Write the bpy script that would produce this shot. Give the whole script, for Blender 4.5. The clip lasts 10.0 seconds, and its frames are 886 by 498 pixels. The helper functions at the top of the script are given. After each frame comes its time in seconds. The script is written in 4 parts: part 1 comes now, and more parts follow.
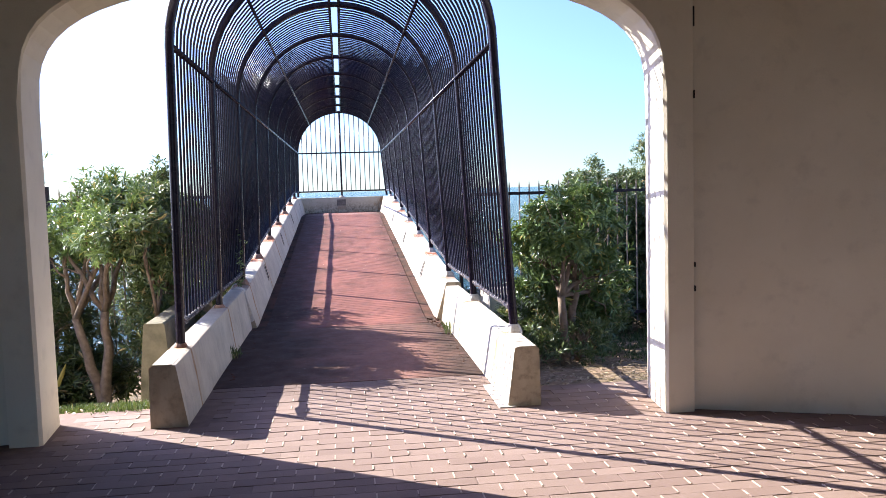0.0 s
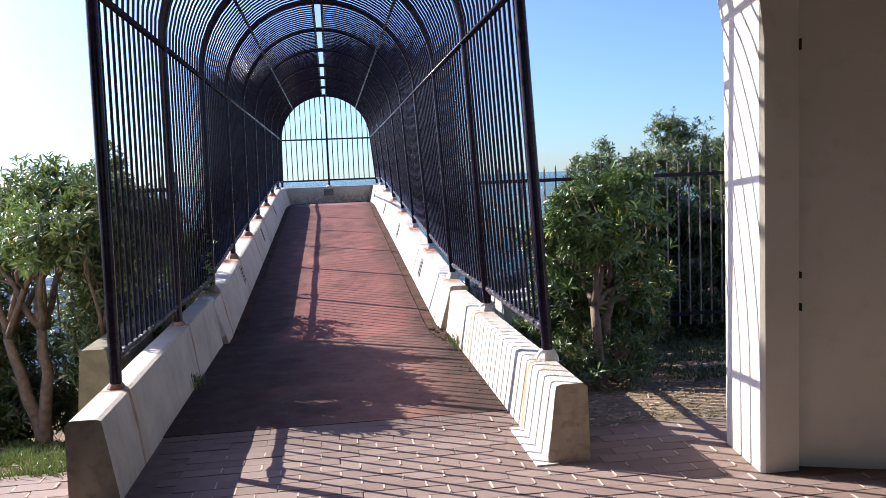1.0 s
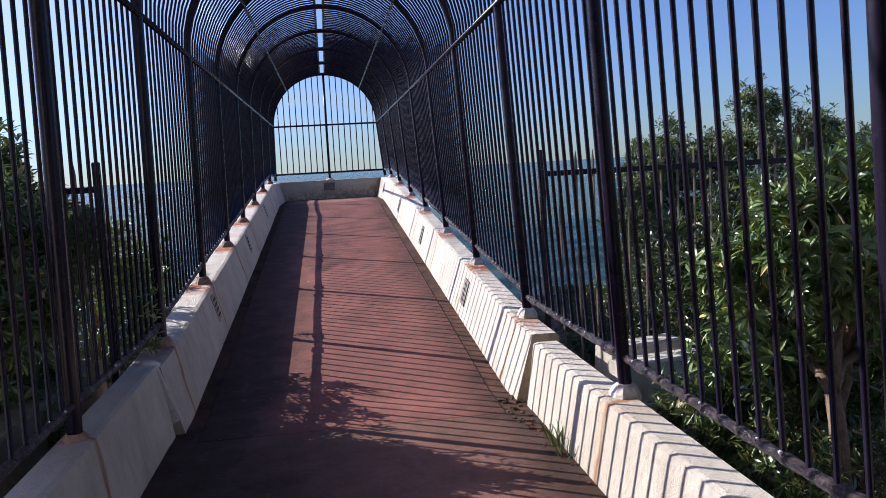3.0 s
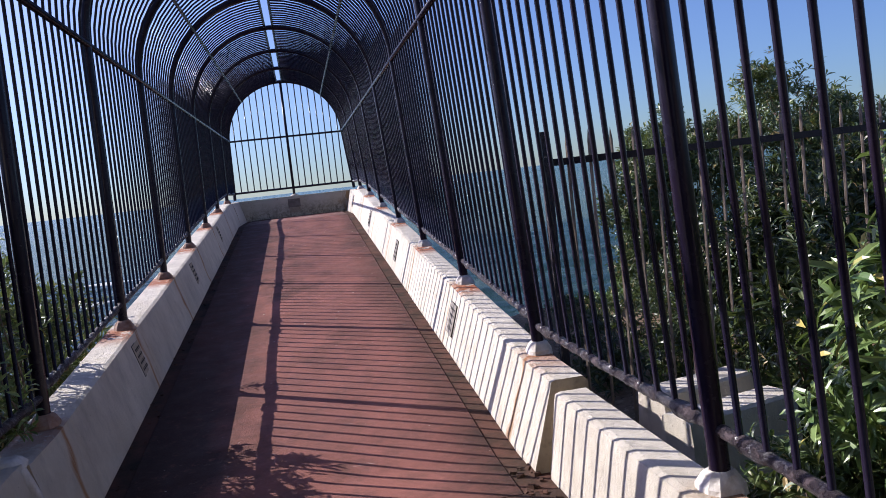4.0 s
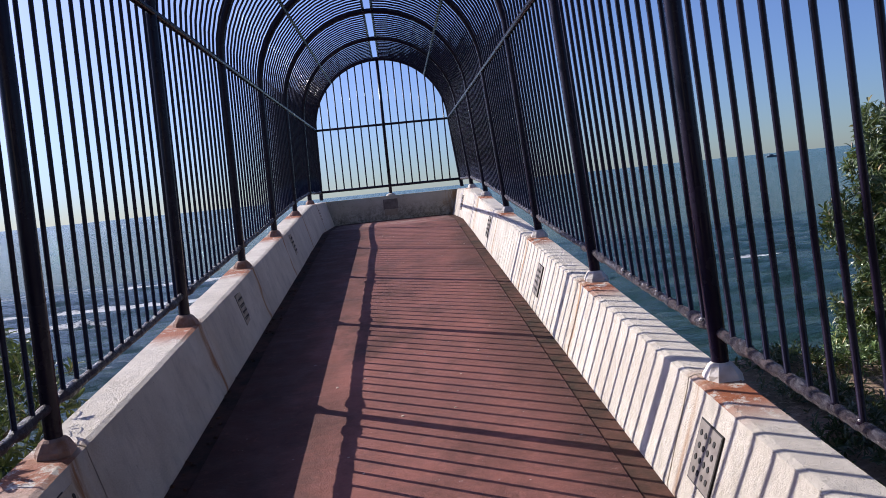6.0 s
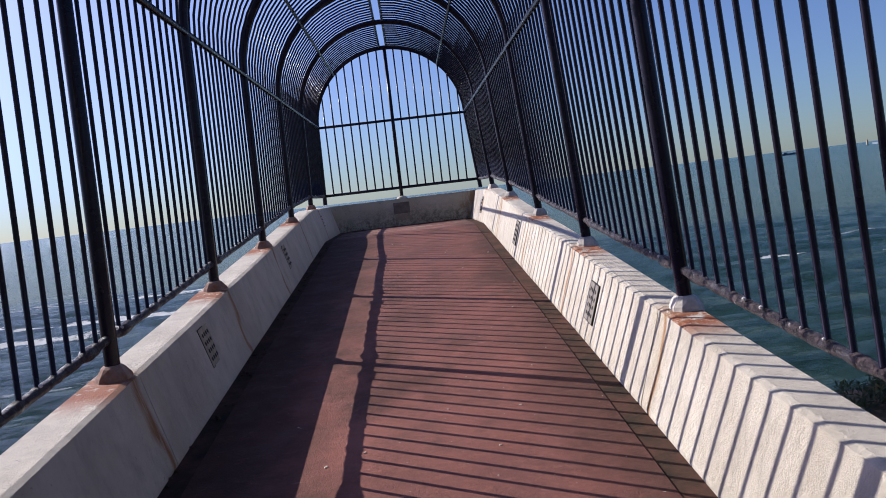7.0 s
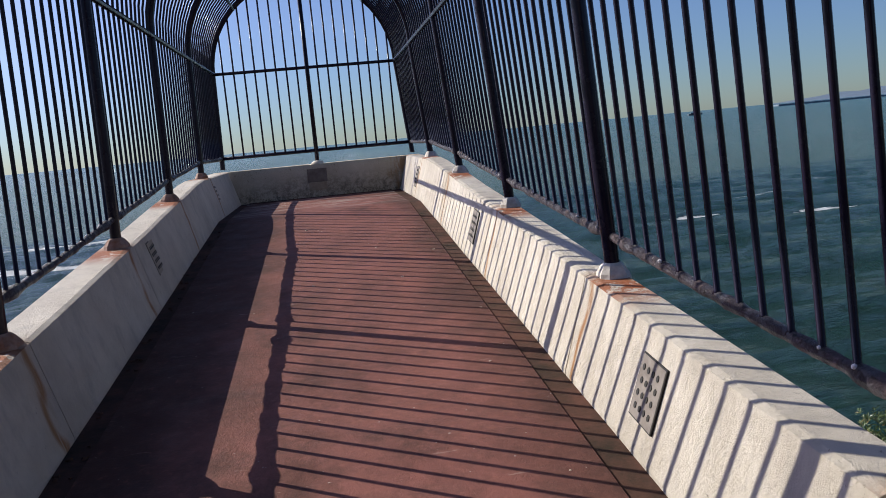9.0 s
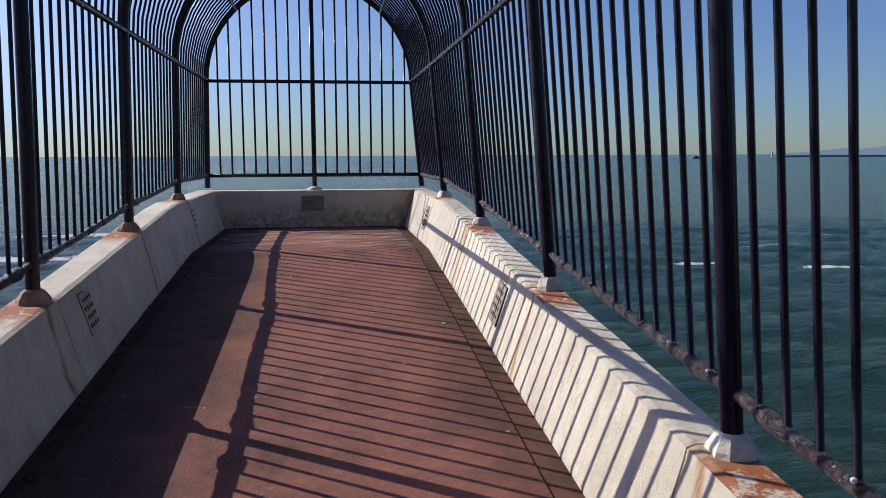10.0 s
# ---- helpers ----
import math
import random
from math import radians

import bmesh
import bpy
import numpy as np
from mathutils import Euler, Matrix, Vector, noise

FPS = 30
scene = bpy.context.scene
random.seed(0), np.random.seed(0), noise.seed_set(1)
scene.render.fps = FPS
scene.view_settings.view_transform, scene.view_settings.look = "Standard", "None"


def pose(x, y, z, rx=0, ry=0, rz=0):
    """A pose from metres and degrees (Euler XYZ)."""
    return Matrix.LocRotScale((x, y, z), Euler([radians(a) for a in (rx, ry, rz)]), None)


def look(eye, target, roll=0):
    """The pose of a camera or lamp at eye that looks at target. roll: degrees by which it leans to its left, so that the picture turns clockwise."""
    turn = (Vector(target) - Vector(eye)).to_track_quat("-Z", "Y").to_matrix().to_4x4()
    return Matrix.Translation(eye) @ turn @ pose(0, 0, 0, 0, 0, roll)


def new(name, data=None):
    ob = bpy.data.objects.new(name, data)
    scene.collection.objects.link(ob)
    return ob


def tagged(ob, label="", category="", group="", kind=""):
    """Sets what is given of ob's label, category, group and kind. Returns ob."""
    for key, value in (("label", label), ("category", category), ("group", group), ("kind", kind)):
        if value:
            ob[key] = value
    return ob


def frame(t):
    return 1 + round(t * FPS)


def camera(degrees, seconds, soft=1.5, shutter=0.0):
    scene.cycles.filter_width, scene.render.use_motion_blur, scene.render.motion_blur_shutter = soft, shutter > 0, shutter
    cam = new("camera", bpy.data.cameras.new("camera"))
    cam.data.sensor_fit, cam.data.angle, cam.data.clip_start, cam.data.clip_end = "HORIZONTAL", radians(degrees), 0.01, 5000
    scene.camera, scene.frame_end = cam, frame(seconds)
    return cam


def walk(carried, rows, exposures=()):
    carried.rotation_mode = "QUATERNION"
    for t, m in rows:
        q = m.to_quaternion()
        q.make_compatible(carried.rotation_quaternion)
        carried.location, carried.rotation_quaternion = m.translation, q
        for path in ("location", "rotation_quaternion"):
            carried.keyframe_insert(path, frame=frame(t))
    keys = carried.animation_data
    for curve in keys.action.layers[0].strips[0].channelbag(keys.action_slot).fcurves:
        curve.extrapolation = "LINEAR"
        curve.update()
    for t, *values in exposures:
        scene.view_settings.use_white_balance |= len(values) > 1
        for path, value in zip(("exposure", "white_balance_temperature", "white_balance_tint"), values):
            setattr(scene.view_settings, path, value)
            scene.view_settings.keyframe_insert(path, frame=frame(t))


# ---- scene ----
cam = camera(57.2, 10.0, soft=0.75)
PATH = [
    (0, (-0.013, -1.177, 1.449), (0.23, 0.803, 1.299), -1.6),
    (0.5, (0.025, -0.498, 1.449), (0.223, 1.485, 1.289), -2.5),
    (1, (0.021, 0.156, 1.458), (0.288, 2.13, 1.276), -2.3),
    (1.5, (0.042, 0.879, 1.463), (0.225, 2.865, 1.318), -4.8),
    (2, (-0.009, 1.574, 1.472), (0.288, 3.54, 1.255), -2.8),
    (2.5, (-0.014, 2.315, 1.453), (0.233, 4.29, 1.261), -2.8),
    (3, (-0.066, 2.971, 1.452), (0.205, 4.942, 1.248), -3.1),
    (3.2, (-0.062, 3.256, 1.418), (0.216, 5.228, 1.234), -3.0),
    (4.3, (0.151, 4.731, 1.359), (0.488, 6.694, 1.176), -7.1),
    (4.5, (0.129, 5.067, 1.359), (0.449, 7.033, 1.176), -5.9),
    (5, (0.115, 5.89, 1.347), (0.273, 7.879, 1.203), -5.5),
    (5.5, (0.121, 6.535, 1.338), (0.24, 8.526, 1.193), -6.5),
    (5.7, (0.101, 6.802, 1.357), (0.195, 8.793, 1.196), -5.8),
    (6.8, (0.144, 8.24, 1.341), (0.255, 10.232, 1.209), -5.9),
    (7, (0.117, 8.518, 1.324), (0.183, 10.511, 1.181), -6.7),
    (7.5, (0.041, 9.056, 1.354), (0.155, 11.042, 1.151), -7.2),
    (8, (0.055, 9.557, 1.426), (0.173, 11.541, 1.207), -5.9),
    (8.5, (0.052, 10.066, 1.45), (0.2, 12.047, 1.216), -5.1),
    (9, (0.095, 10.493, 1.507), (0.357, 12.455, 1.226), -5.3),
    (9.5, (0.148, 11.143, 1.574), (0.369, 13.099, 1.219), -5.4),
    (10, (0.143, 11.659, 1.666), (0.421, 13.625, 1.434), -0.2),
]
walk(cam, [(t, look(eye, target, roll)) for t, eye, target, roll in PATH],
     [(0.0, 2.12, 6680, 10), (0.5, 1.90, 6500, 10), (1.0, 1.52, 6500, 10), (1.5, 1.20, 6500, 10), (2.0, 0.93, 6500, 10), (2.5, 0.76, 6500, 12), (3.0, 0.82, 6500, 14), (4.5, 0.80, 6500, 16), (7.0, 0.49, 6700, 14), (8.0, 0.43, 6980, 9), (10.0, 0.45, 6980, 9)])

# ---------------------------------------------------------------- world and sun
RAY = Vector((1.51, -1.03, -1.0)).normalized()          # the way the sunlight travels
ELEV = math.asin(-RAY.z)
world = bpy.data.worlds.new("world")
scene.world = world
world.use_nodes = True
wn = world.node_tree
sky = wn.nodes.new("ShaderNodeTexSky")
sky.sky_type = "NISHITA"
sky.sun_disc = False
sky.sun_elevation = ELEV
sky.sun_rotation = math.atan2(-RAY.x, -RAY.y)
sky.air_density, sky.dust_density, sky.ozone_density = 0.8, 0.2, 6.0
cool = wn.nodes.new("ShaderNodeMix")
cool.data_type, cool.blend_type = "RGBA", "MULTIPLY"
cool.inputs["Factor"].default_value = 1.0
cool.inputs[7].default_value = (0.97, 1.05, 1.10, 1.0)
wn.links.new(sky.outputs["Color"], cool.inputs[6])
# sea haze: the same sky with far more dust, which glows round the sun
misty = wn.nodes.new("ShaderNodeTexSky")
misty.sky_type = "NISHITA"
misty.sun_disc = False
misty.sun_elevation, misty.sun_rotation = sky.sun_elevation, sky.sun_rotation
misty.air_density, misty.dust_density, misty.ozone_density = 0.45, 6.0, 6.0
tint = wn.nodes.new("ShaderNodeMix")
tint.data_type, tint.blend_type = "RGBA", "MULTIPLY"
tint.inputs["Factor"].default_value = 1.0
tint.inputs[7].default_value = (0.98, 0.97, 1.52, 1.0)
wn.links.new(misty.outputs["Color"], tint.inputs[6])
haze = wn.nodes.new("ShaderNodeMix")
haze.data_type = "RGBA"
haze.inputs["Factor"].default_value = 0.45
wn.links.new(cool.outputs[2], haze.inputs[6])
wn.links.new(tint.outputs[2], haze.inputs[7])
wn.links.new(haze.outputs[2], wn.nodes["Background"].inputs["Color"])
wn.nodes["Background"].inputs["Strength"].default_value = 0.091

sun_data = bpy.data.lights.new("sun", "SUN")
sun_data.energy, sun_data.angle, sun_data.color = 5.0, radians(0.2), (1.0, 0.975, 0.935)
sun = new("sun", sun_data)
sun.matrix_world = look((-30, 20, 25), Vector((-30, 20, 25)) + RAY)


# ---------------------------------------------------------------- materials
class Mat:
    """A node material with a principled shader and short ways to add to it."""

    def __init__(self, name, rough=0.8, metal=0.0, spec=0.5):
        self.m = bpy.data.materials.new(name)
        self.m.use_nodes = True
        self.t = self.m.node_tree
        self.b = self.t.nodes["Principled BSDF"]
        self.b.inputs["Roughness"].default_value = rough
        self.b.inputs["Metallic"].default_value = metal
        self.b.inputs["Specular IOR Level"].default_value = spec
        self.geo = self.t.nodes.new("ShaderNodeNewGeometry")
        self.pos = self.geo.outputs["Position"]

    def node(self, kind, **sets):
        n = self.t.nodes.new(kind)
        for k, v in sets.items():
            n.inputs[k].default_value = v
        return n

    def join(self, a, b):
        self.t.links.new(a, b)

    def scaled(self, sx, sy, sz):
        n = self.node("ShaderNodeVectorMath", )
        n.operation = "MULTIPLY"
        self.join(self.pos, n.inputs[0])
        n.inputs[1].default_value = (sx, sy, sz)
        return n.outputs[0]

    def noise(self, scale, detail=4.0, rough=0.6, vec=None):
        n = self.node("ShaderNodeTexNoise", Scale=scale, Detail=detail, Roughness=rough)
        self.join(vec if vec is not None else self.pos, n.inputs["Vector"])
        return n.outputs["Fac"]

    def ramp(self, fac, lo, hi, a=0.0, b=1.0):
        n = self.node("ShaderNodeMapRange")
        n.inputs["From Min"].default_value, n.inputs["From Max"].default_value = lo, hi
        n.inputs["To Min"].default_value, n.inputs["To Max"].default_value = a, b
        self.join(fac, n.inputs["Value"])
        return n.outputs["Result"]

    def mth(self, op, a, b=0.0, c=0.0):
        n = self.t.nodes.new("ShaderNodeMath")
        n.operation = op
        for k, v in enumerate((a, b, c)):
            if isinstance(v, (int, float)):
                n.inputs[k].default_value = v
            else:
                self.join(v, n.inputs[k])
        return n.outputs[0]

    def mix(self, fac, a, b):
        n = self.t.nodes.new("ShaderNodeMix")
        n.data_type = "RGBA"
        for sock, v in ((n.inputs["Factor"], fac), (n.inputs[6], a), (n.inputs[7], b)):
            if isinstance(v, tuple):
                sock.default_value = (*v, 1.0)
            elif isinstance(v, (int, float)):
                sock.default_value = v
            else:
                self.join(v, sock)
        return n.outputs[2]

    def colour(self, c):
        if isinstance(c, tuple):
            self.b.inputs["Base Color"].default_value = (*c, 1.0)
        else:
            self.join(c, self.b.inputs["Base Color"])

    def bump(self, height, strength=0.3, dist=0.01):
        n = self.node("ShaderNodeBump", Strength=strength, Distance=dist)
        self.join(height, n.inputs["Height"])
        self.join(n.outputs["Normal"], self.b.inputs["Normal"])

    def rand(self):
        return self.t.nodes.new("ShaderNodeObjectInfo").outputs["Random"]

    def island(self):
        return self.geo.outputs["Random Per Island"]

    def xyz(self):
        n = self.t.nodes.new("ShaderNodeSeparateXYZ")
        self.join(self.pos, n.inputs[0])
        return n.outputs


POST0, BAY, BAYS = 4.6, 1.806, 9


def mat_stucco():
    k = Mat("stucco", 0.9)
    c = k.mix(k.ramp(k.noise(1.3, 5), 0.35, 0.7), (0.68, 0.615, 0.49), (0.60, 0.535, 0.42))
    c = k.mix(k.ramp(k.noise(7.0, 6), 0.55, 0.8, 0, 0.35), c, (0.36, 0.31, 0.25))
    k.colour(c)
    k.bump(k.noise(70, 6, 0.7), 0.35, 0.006)
    return k.m


def mat_white():
    """Painted precast concrete with grime, rust streaks under the posts and chipped edges."""
    k = Mat("white_painted_concrete", 0.75)
    x, y, z = k.xyz()
    c = k.mix(k.ramp(k.noise(2.2, 8, 0.7), 0.38, 0.68), (0.65, 0.59, 0.49), (0.49, 0.43, 0.345))
    c = k.mix(k.ramp(k.noise(0.9, 6, 0.7, k.scaled(1, 1, 0.5)), 0.50, 0.70, 0, 0.45), c, (0.40, 0.345, 0.265))
    c = k.mix(k.ramp(k.noise(9.0, 7, 0.7, k.scaled(1, 1, 0.35)), 0.50, 0.74, 0, 0.6), c, (0.32, 0.29, 0.24))
    # rust near each post and in a streak below it
    ph = k.mth("FRACT", k.mth("DIVIDE", k.mth("ADD", y, BAY * 0.5 - POST0), BAY))
    d = k.mth("MULTIPLY", k.mth("SUBTRACT", ph, 0.5), BAY)
    d2 = k.mth("ADD", d, k.mth("MULTIPLY", k.mth("SUBTRACT", k.noise(1.7, 2), 0.5), 0.35))
    streak = k.ramp(k.mth("ABSOLUTE", k.mth("ADD", d2, 0.06)), 0.008, 0.034, 1, 0)
    streak = k.mth("MULTIPLY", streak, k.ramp(k.noise(16, 6, 0.7, k.scaled(1, 3.0, 0.25)), 0.30, 0.50))
    streak = k.mth("MULTIPLY", streak, k.ramp(k.noise(0.9, 2), 0.28, 0.40))
    c = k.mix(k.mth("MULTIPLY", streak, 0.9), c, (0.30, 0.115, 0.018))
    wash = k.mth("MULTIPLY", k.ramp(k.mth("ABSOLUTE", d2), 0.03, 0.20, 1, 0), k.ramp(k.noise(3.0, 6, 0.7, k.scaled(1, 2.0, 0.4)), 0.46, 0.66))
    c = k.mix(k.mth("MULTIPLY", wash, 0.38), c, (0.46, 0.33, 0.17))
    fleck = k.ramp(k.noise(24, 8, 0.8), 0.635, 0.68, 0, 0.8)
    c = k.mix(fleck, c, (0.16, 0.13, 0.10))
    up = k.t.nodes.new("ShaderNodeSeparateXYZ")
    k.join(k.geo.outputs["Normal"], up.inputs[0])
    flat = k.ramp(up.outputs[2], 0.7, 0.95)
    spot = k.mth("MULTIPLY", k.ramp(k.mth("ABSOLUTE", k.mth("ADD", d, 0.17)), 0.06, 0.30, 1, 0), k.ramp(k.noise(11, 7, 0.75), 0.40, 0.47))
    c = k.mix(k.mth("MULTIPLY", k.mth("MULTIPLY", spot, flat), k.ramp(y, 7.6, 8.6, 0.18, 1.0)), c, (0.30, 0.075, 0.012))
    k.colour(c)
    h = k.mth("ADD", k.mth("MULTIPLY", k.noise(34, 8, 0.8), 1.6), k.mth("MULTIPLY", k.noise(8, 5), 1.2))
    h = k.mth("SUBTRACT", h, k.mth("MULTIPLY", fleck, 0.4))
    k.bump(h, 0.85, 0.014)
    return k.m


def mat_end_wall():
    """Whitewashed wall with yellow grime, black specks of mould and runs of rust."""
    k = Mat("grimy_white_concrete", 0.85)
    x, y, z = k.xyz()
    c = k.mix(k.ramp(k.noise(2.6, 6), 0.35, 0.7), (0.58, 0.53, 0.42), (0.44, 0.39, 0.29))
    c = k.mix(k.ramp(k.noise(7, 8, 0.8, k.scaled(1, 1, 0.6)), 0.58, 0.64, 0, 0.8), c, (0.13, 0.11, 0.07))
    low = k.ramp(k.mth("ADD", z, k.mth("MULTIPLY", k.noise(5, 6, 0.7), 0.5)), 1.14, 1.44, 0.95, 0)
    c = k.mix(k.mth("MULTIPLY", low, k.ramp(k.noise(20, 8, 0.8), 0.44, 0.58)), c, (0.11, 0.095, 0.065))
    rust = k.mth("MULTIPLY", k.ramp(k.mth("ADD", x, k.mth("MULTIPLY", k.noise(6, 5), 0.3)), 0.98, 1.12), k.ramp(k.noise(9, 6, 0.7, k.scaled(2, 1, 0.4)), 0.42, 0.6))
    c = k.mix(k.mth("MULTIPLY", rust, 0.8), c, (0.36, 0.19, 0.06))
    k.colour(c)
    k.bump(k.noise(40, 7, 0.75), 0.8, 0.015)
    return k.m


def mat_raw_concrete():
    k = Mat("weathered_concrete", 0.9)
    c = k.mix(k.ramp(k.noise(3.0, 7, 0.7, k.scaled(1, 1, 0.4)), 0.35, 0.7), (0.45, 0.37, 0.27), (0.26, 0.20, 0.13))
    k.colour(k.mix(k.ramp(k.noise(22, 6), 0.5, 0.75, 0, 0.6), c, (0.14, 0.11, 0.08)))
    k.bump(k.noise(60, 6, 0.7), 0.5, 0.008)
    return k.m


def mat_deck(name, a, b, grime=1.0):
    k = Mat(name, 0.62, 0.0, 0.14)
    x, y, z = k.xyz()
    c = k.mix(k.ramp(k.noise(0.7, 6, 0.65), 0.35, 0.68), a, b)
    c = k.mix(k.ramp(k.noise(4.0, 8, 0.75), 0.46, 0.72, 0, 0.75), c, (0.098, 0.050, 0.042))
    c = k.mix(k.ramp(k.noise(30, 5, 0.7), 0.50, 0.70, 0, 0.5), c, (0.29, 0.120, 0.090))
    # algae on edges and in patches; its left lean paints in the barrier's shade
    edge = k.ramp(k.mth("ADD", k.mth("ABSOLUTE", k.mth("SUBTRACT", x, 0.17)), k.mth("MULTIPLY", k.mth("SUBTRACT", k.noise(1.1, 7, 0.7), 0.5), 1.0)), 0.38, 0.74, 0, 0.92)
    # algae over the low left deck also carries the shade that falls there
    algae_shade = k.mth("MULTIPLY", k.ramp(y, 6.8, 9.2, 1, 0), k.ramp(k.mth("ADD", x, k.mth("MULTIPLY", k.mth("SUBTRACT", k.noise(1.6, 7, 0.7), 0.5), 1.2)), -0.45, 0.25, 0.85, 0.0))
    edge = k.mth("MAXIMUM", k.mth("MULTIPLY", edge, k.ramp(y, 8.5, 11.0, 1, 0.78)), algae_shade)
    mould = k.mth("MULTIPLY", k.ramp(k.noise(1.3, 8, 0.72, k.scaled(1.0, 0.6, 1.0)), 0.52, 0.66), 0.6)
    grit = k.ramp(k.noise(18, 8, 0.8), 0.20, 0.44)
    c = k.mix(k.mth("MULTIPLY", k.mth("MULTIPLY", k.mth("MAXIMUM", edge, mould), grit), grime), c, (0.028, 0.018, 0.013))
    scuff = k.mth("MULTIPLY", k.ramp(k.noise(3.2, 8, 0.75, k.scaled(0.8, 5.0, 1.0)), 0.65, 0.69), k.ramp(k.noise(0.8, 3), 0.42, 0.6, 0.1, 0.6))
    c = k.mix(scuff, c, (0.38, 0.26, 0.22))
    specks = k.ramp(k.noise(34, 2), 0.745, 0.77, 0, 0.7)
    c = k.mix(specks, c, (0.50, 0.42, 0.37))
    worn = k.mth("MULTIPLY", k.ramp(y, 18.4, 19.2), k.ramp(k.noise(2.2, 8, 0.75, k.scaled(0.6, 2.6, 1)), 0.50, 0.60, 0, 0.75))
    c = k.mix(worn, c, (0.38, 0.31, 0.26))
    k.colour(c)
    k.join(k.ramp(k.noise(6, 4), 0.3, 0.7, 0.65, 0.9), k.b.inputs["Roughness"])
    k.bump(k.mth("ADD", k.noise(90, 5, 0.7), k.mth("MULTIPLY", k.noise(7, 5), 1.5)), 0.6, 0.006)
    return k.m


def mat_gutter():
    k = Mat("dirty_gutter", 0.9, 0.0, 0.1)
    c = k.mix(k.ramp(k.noise(4.0, 7, 0.7), 0.38, 0.66), (0.105, 0.050, 0.036), (0.035, 0.027, 0.019))
    k.colour(c)
    k.bump(k.noise(50, 6), 0.5, 0.006)
    return k.m


def mat_brick():
    k = Mat("clay_paver", 0.82)
    r = k.mth("FRACT", k.mth("ADD", k.rand(), k.island()))
    c = k.mix(r, (0.172, 0.112, 0.090), (0.225, 0.155, 0.126))
    c = k.mix(k.ramp(k.noise(2.0, 5), 0.45, 0.75, 0, 0.5), c, (0.165, 0.108, 0.086))
    # mud and algae creep down from the ramp in ragged patches
    x, y, z = k.xyz()
    creep = k.ramp(k.mth("ADD", y, k.mth("MULTIPLY", k.mth("SUBTRACT", k.noise(2.4, 7, 0.7), 0.5), 1.6)), 4.35, 4.85, 0, 0.8)
    c = k.mix(creep, c, (0.110, 0.066, 0.050))
    c = k.mix(k.ramp(k.noise(26, 6, 0.7), 0.56, 0.8, 0, 0.5), c, (0.14, 0.08, 0.06))
    k.colour(c)
    k.bump(k.noise(80, 6, 0.7), 0.5, 0.005)
    return k.m


def mat_mortar():
    k = Mat("sandy_joint", 0.95)
    c = k.mix(k.ramp(k.noise(12, 6), 0.35, 0.7), (0.19, 0.125, 0.098), (0.13, 0.085, 0.066))
    k.colour(c)
    k.bump(k.noise(90, 4), 0.4, 0.004)
    return k.m


def mat_paint():
    """Glossy, nearly black paint with chips of rust."""
    k = Mat("black_paint", 0.25, 0.0, 0.20)
    chip = k.ramp(k.noise(24, 6, 0.7), 0.68, 0.74)
    c = k.mix(k.ramp(k.noise(3, 3), 0.3, 0.7), (0.006, 0.005, 0.015), (0.014, 0.009, 0.019))
    c = k.mix(k.mth("MULTIPLY", chip, 0.6), c, (0.08, 0.035, 0.025))
    k.colour(c)
    k.join(k.ramp(k.noise(9, 5), 0.3, 0.75, 0.17, 0.36), k.b.inputs["Roughness"])
    k.bump(k.noise(60, 4), 0.15, 0.002)
    return k.m


def mat_rail():
    """The same paint, worn through to rusty steel along the low rails."""
    k = Mat("worn_rail_paint", 0.42)
    chip = k.ramp(k.noise(17, 7, 0.75), 0.46, 0.58)
    c = k.mix(k.mth("MULTIPLY", chip, 0.9), (0.012, 0.008, 0.014), (0.045, 0.025, 0.029))
    c = k.mix(k.ramp(k.noise(30, 4), 0.68, 0.72, 0, 0.7), c, (0.45, 0.40, 0.37))
    k.colour(c)
    k.join(k.ramp(chip, 0, 1, 0.30, 0.75), k.b.inputs["Roughness"])
    k.bump(k.mth("ADD", k.noise(55, 6, 0.7), k.mth("MULTIPLY", chip, 0.8)), 0.9, 0.010)
    return k.m


def mat_plate():
    k = Mat("weathered_metal_plate", 0.6, 0.25)
    c = k.mix(k.ramp(k.noise(14, 6), 0.35, 0.7), (0.20, 0.175, 0.15), (0.11, 0.09, 0.075))
    k.colour(c)
    k.bump(k.noise(60, 4), 0.3, 0.003)
    return k.m


def mat_plain(name, a, b, rough=0.85, scale=6.0, bump=0.3):
    k = Mat(name, rough)
    k.colour(k.mix(k.ramp(k.noise(scale, 6, 0.65), 0.35, 0.68), a, b))
    k.bump(k.noise(scale * 6, 5), bump, 0.008)
    return k.m


def mat_leaf(name, a, b, dry):
    k = Mat(name, 0.36)
    c = k.mix(k.island(), a, b)
    c = k.mix(k.ramp(k.island(), 0.93, 0.96), c, dry)
    k.colour(c)
    tr = k.node("ShaderNodeBsdfTranslucent")
    k.join(k.mix(0.5, c, (0.20, 0.26, 0.05)), tr.inputs["Color"])
    mixer = k.node("ShaderNodeMixShader")
    mixer.inputs[0].default_value = 0.17
    k.join(k.b.outputs[0], mixer.inputs[1])
    k.join(tr.outputs[0], mixer.inputs[2])
    k.join(mixer.outputs[0], k.t.nodes["Material Output"].inputs["Surface"])
    return k.m


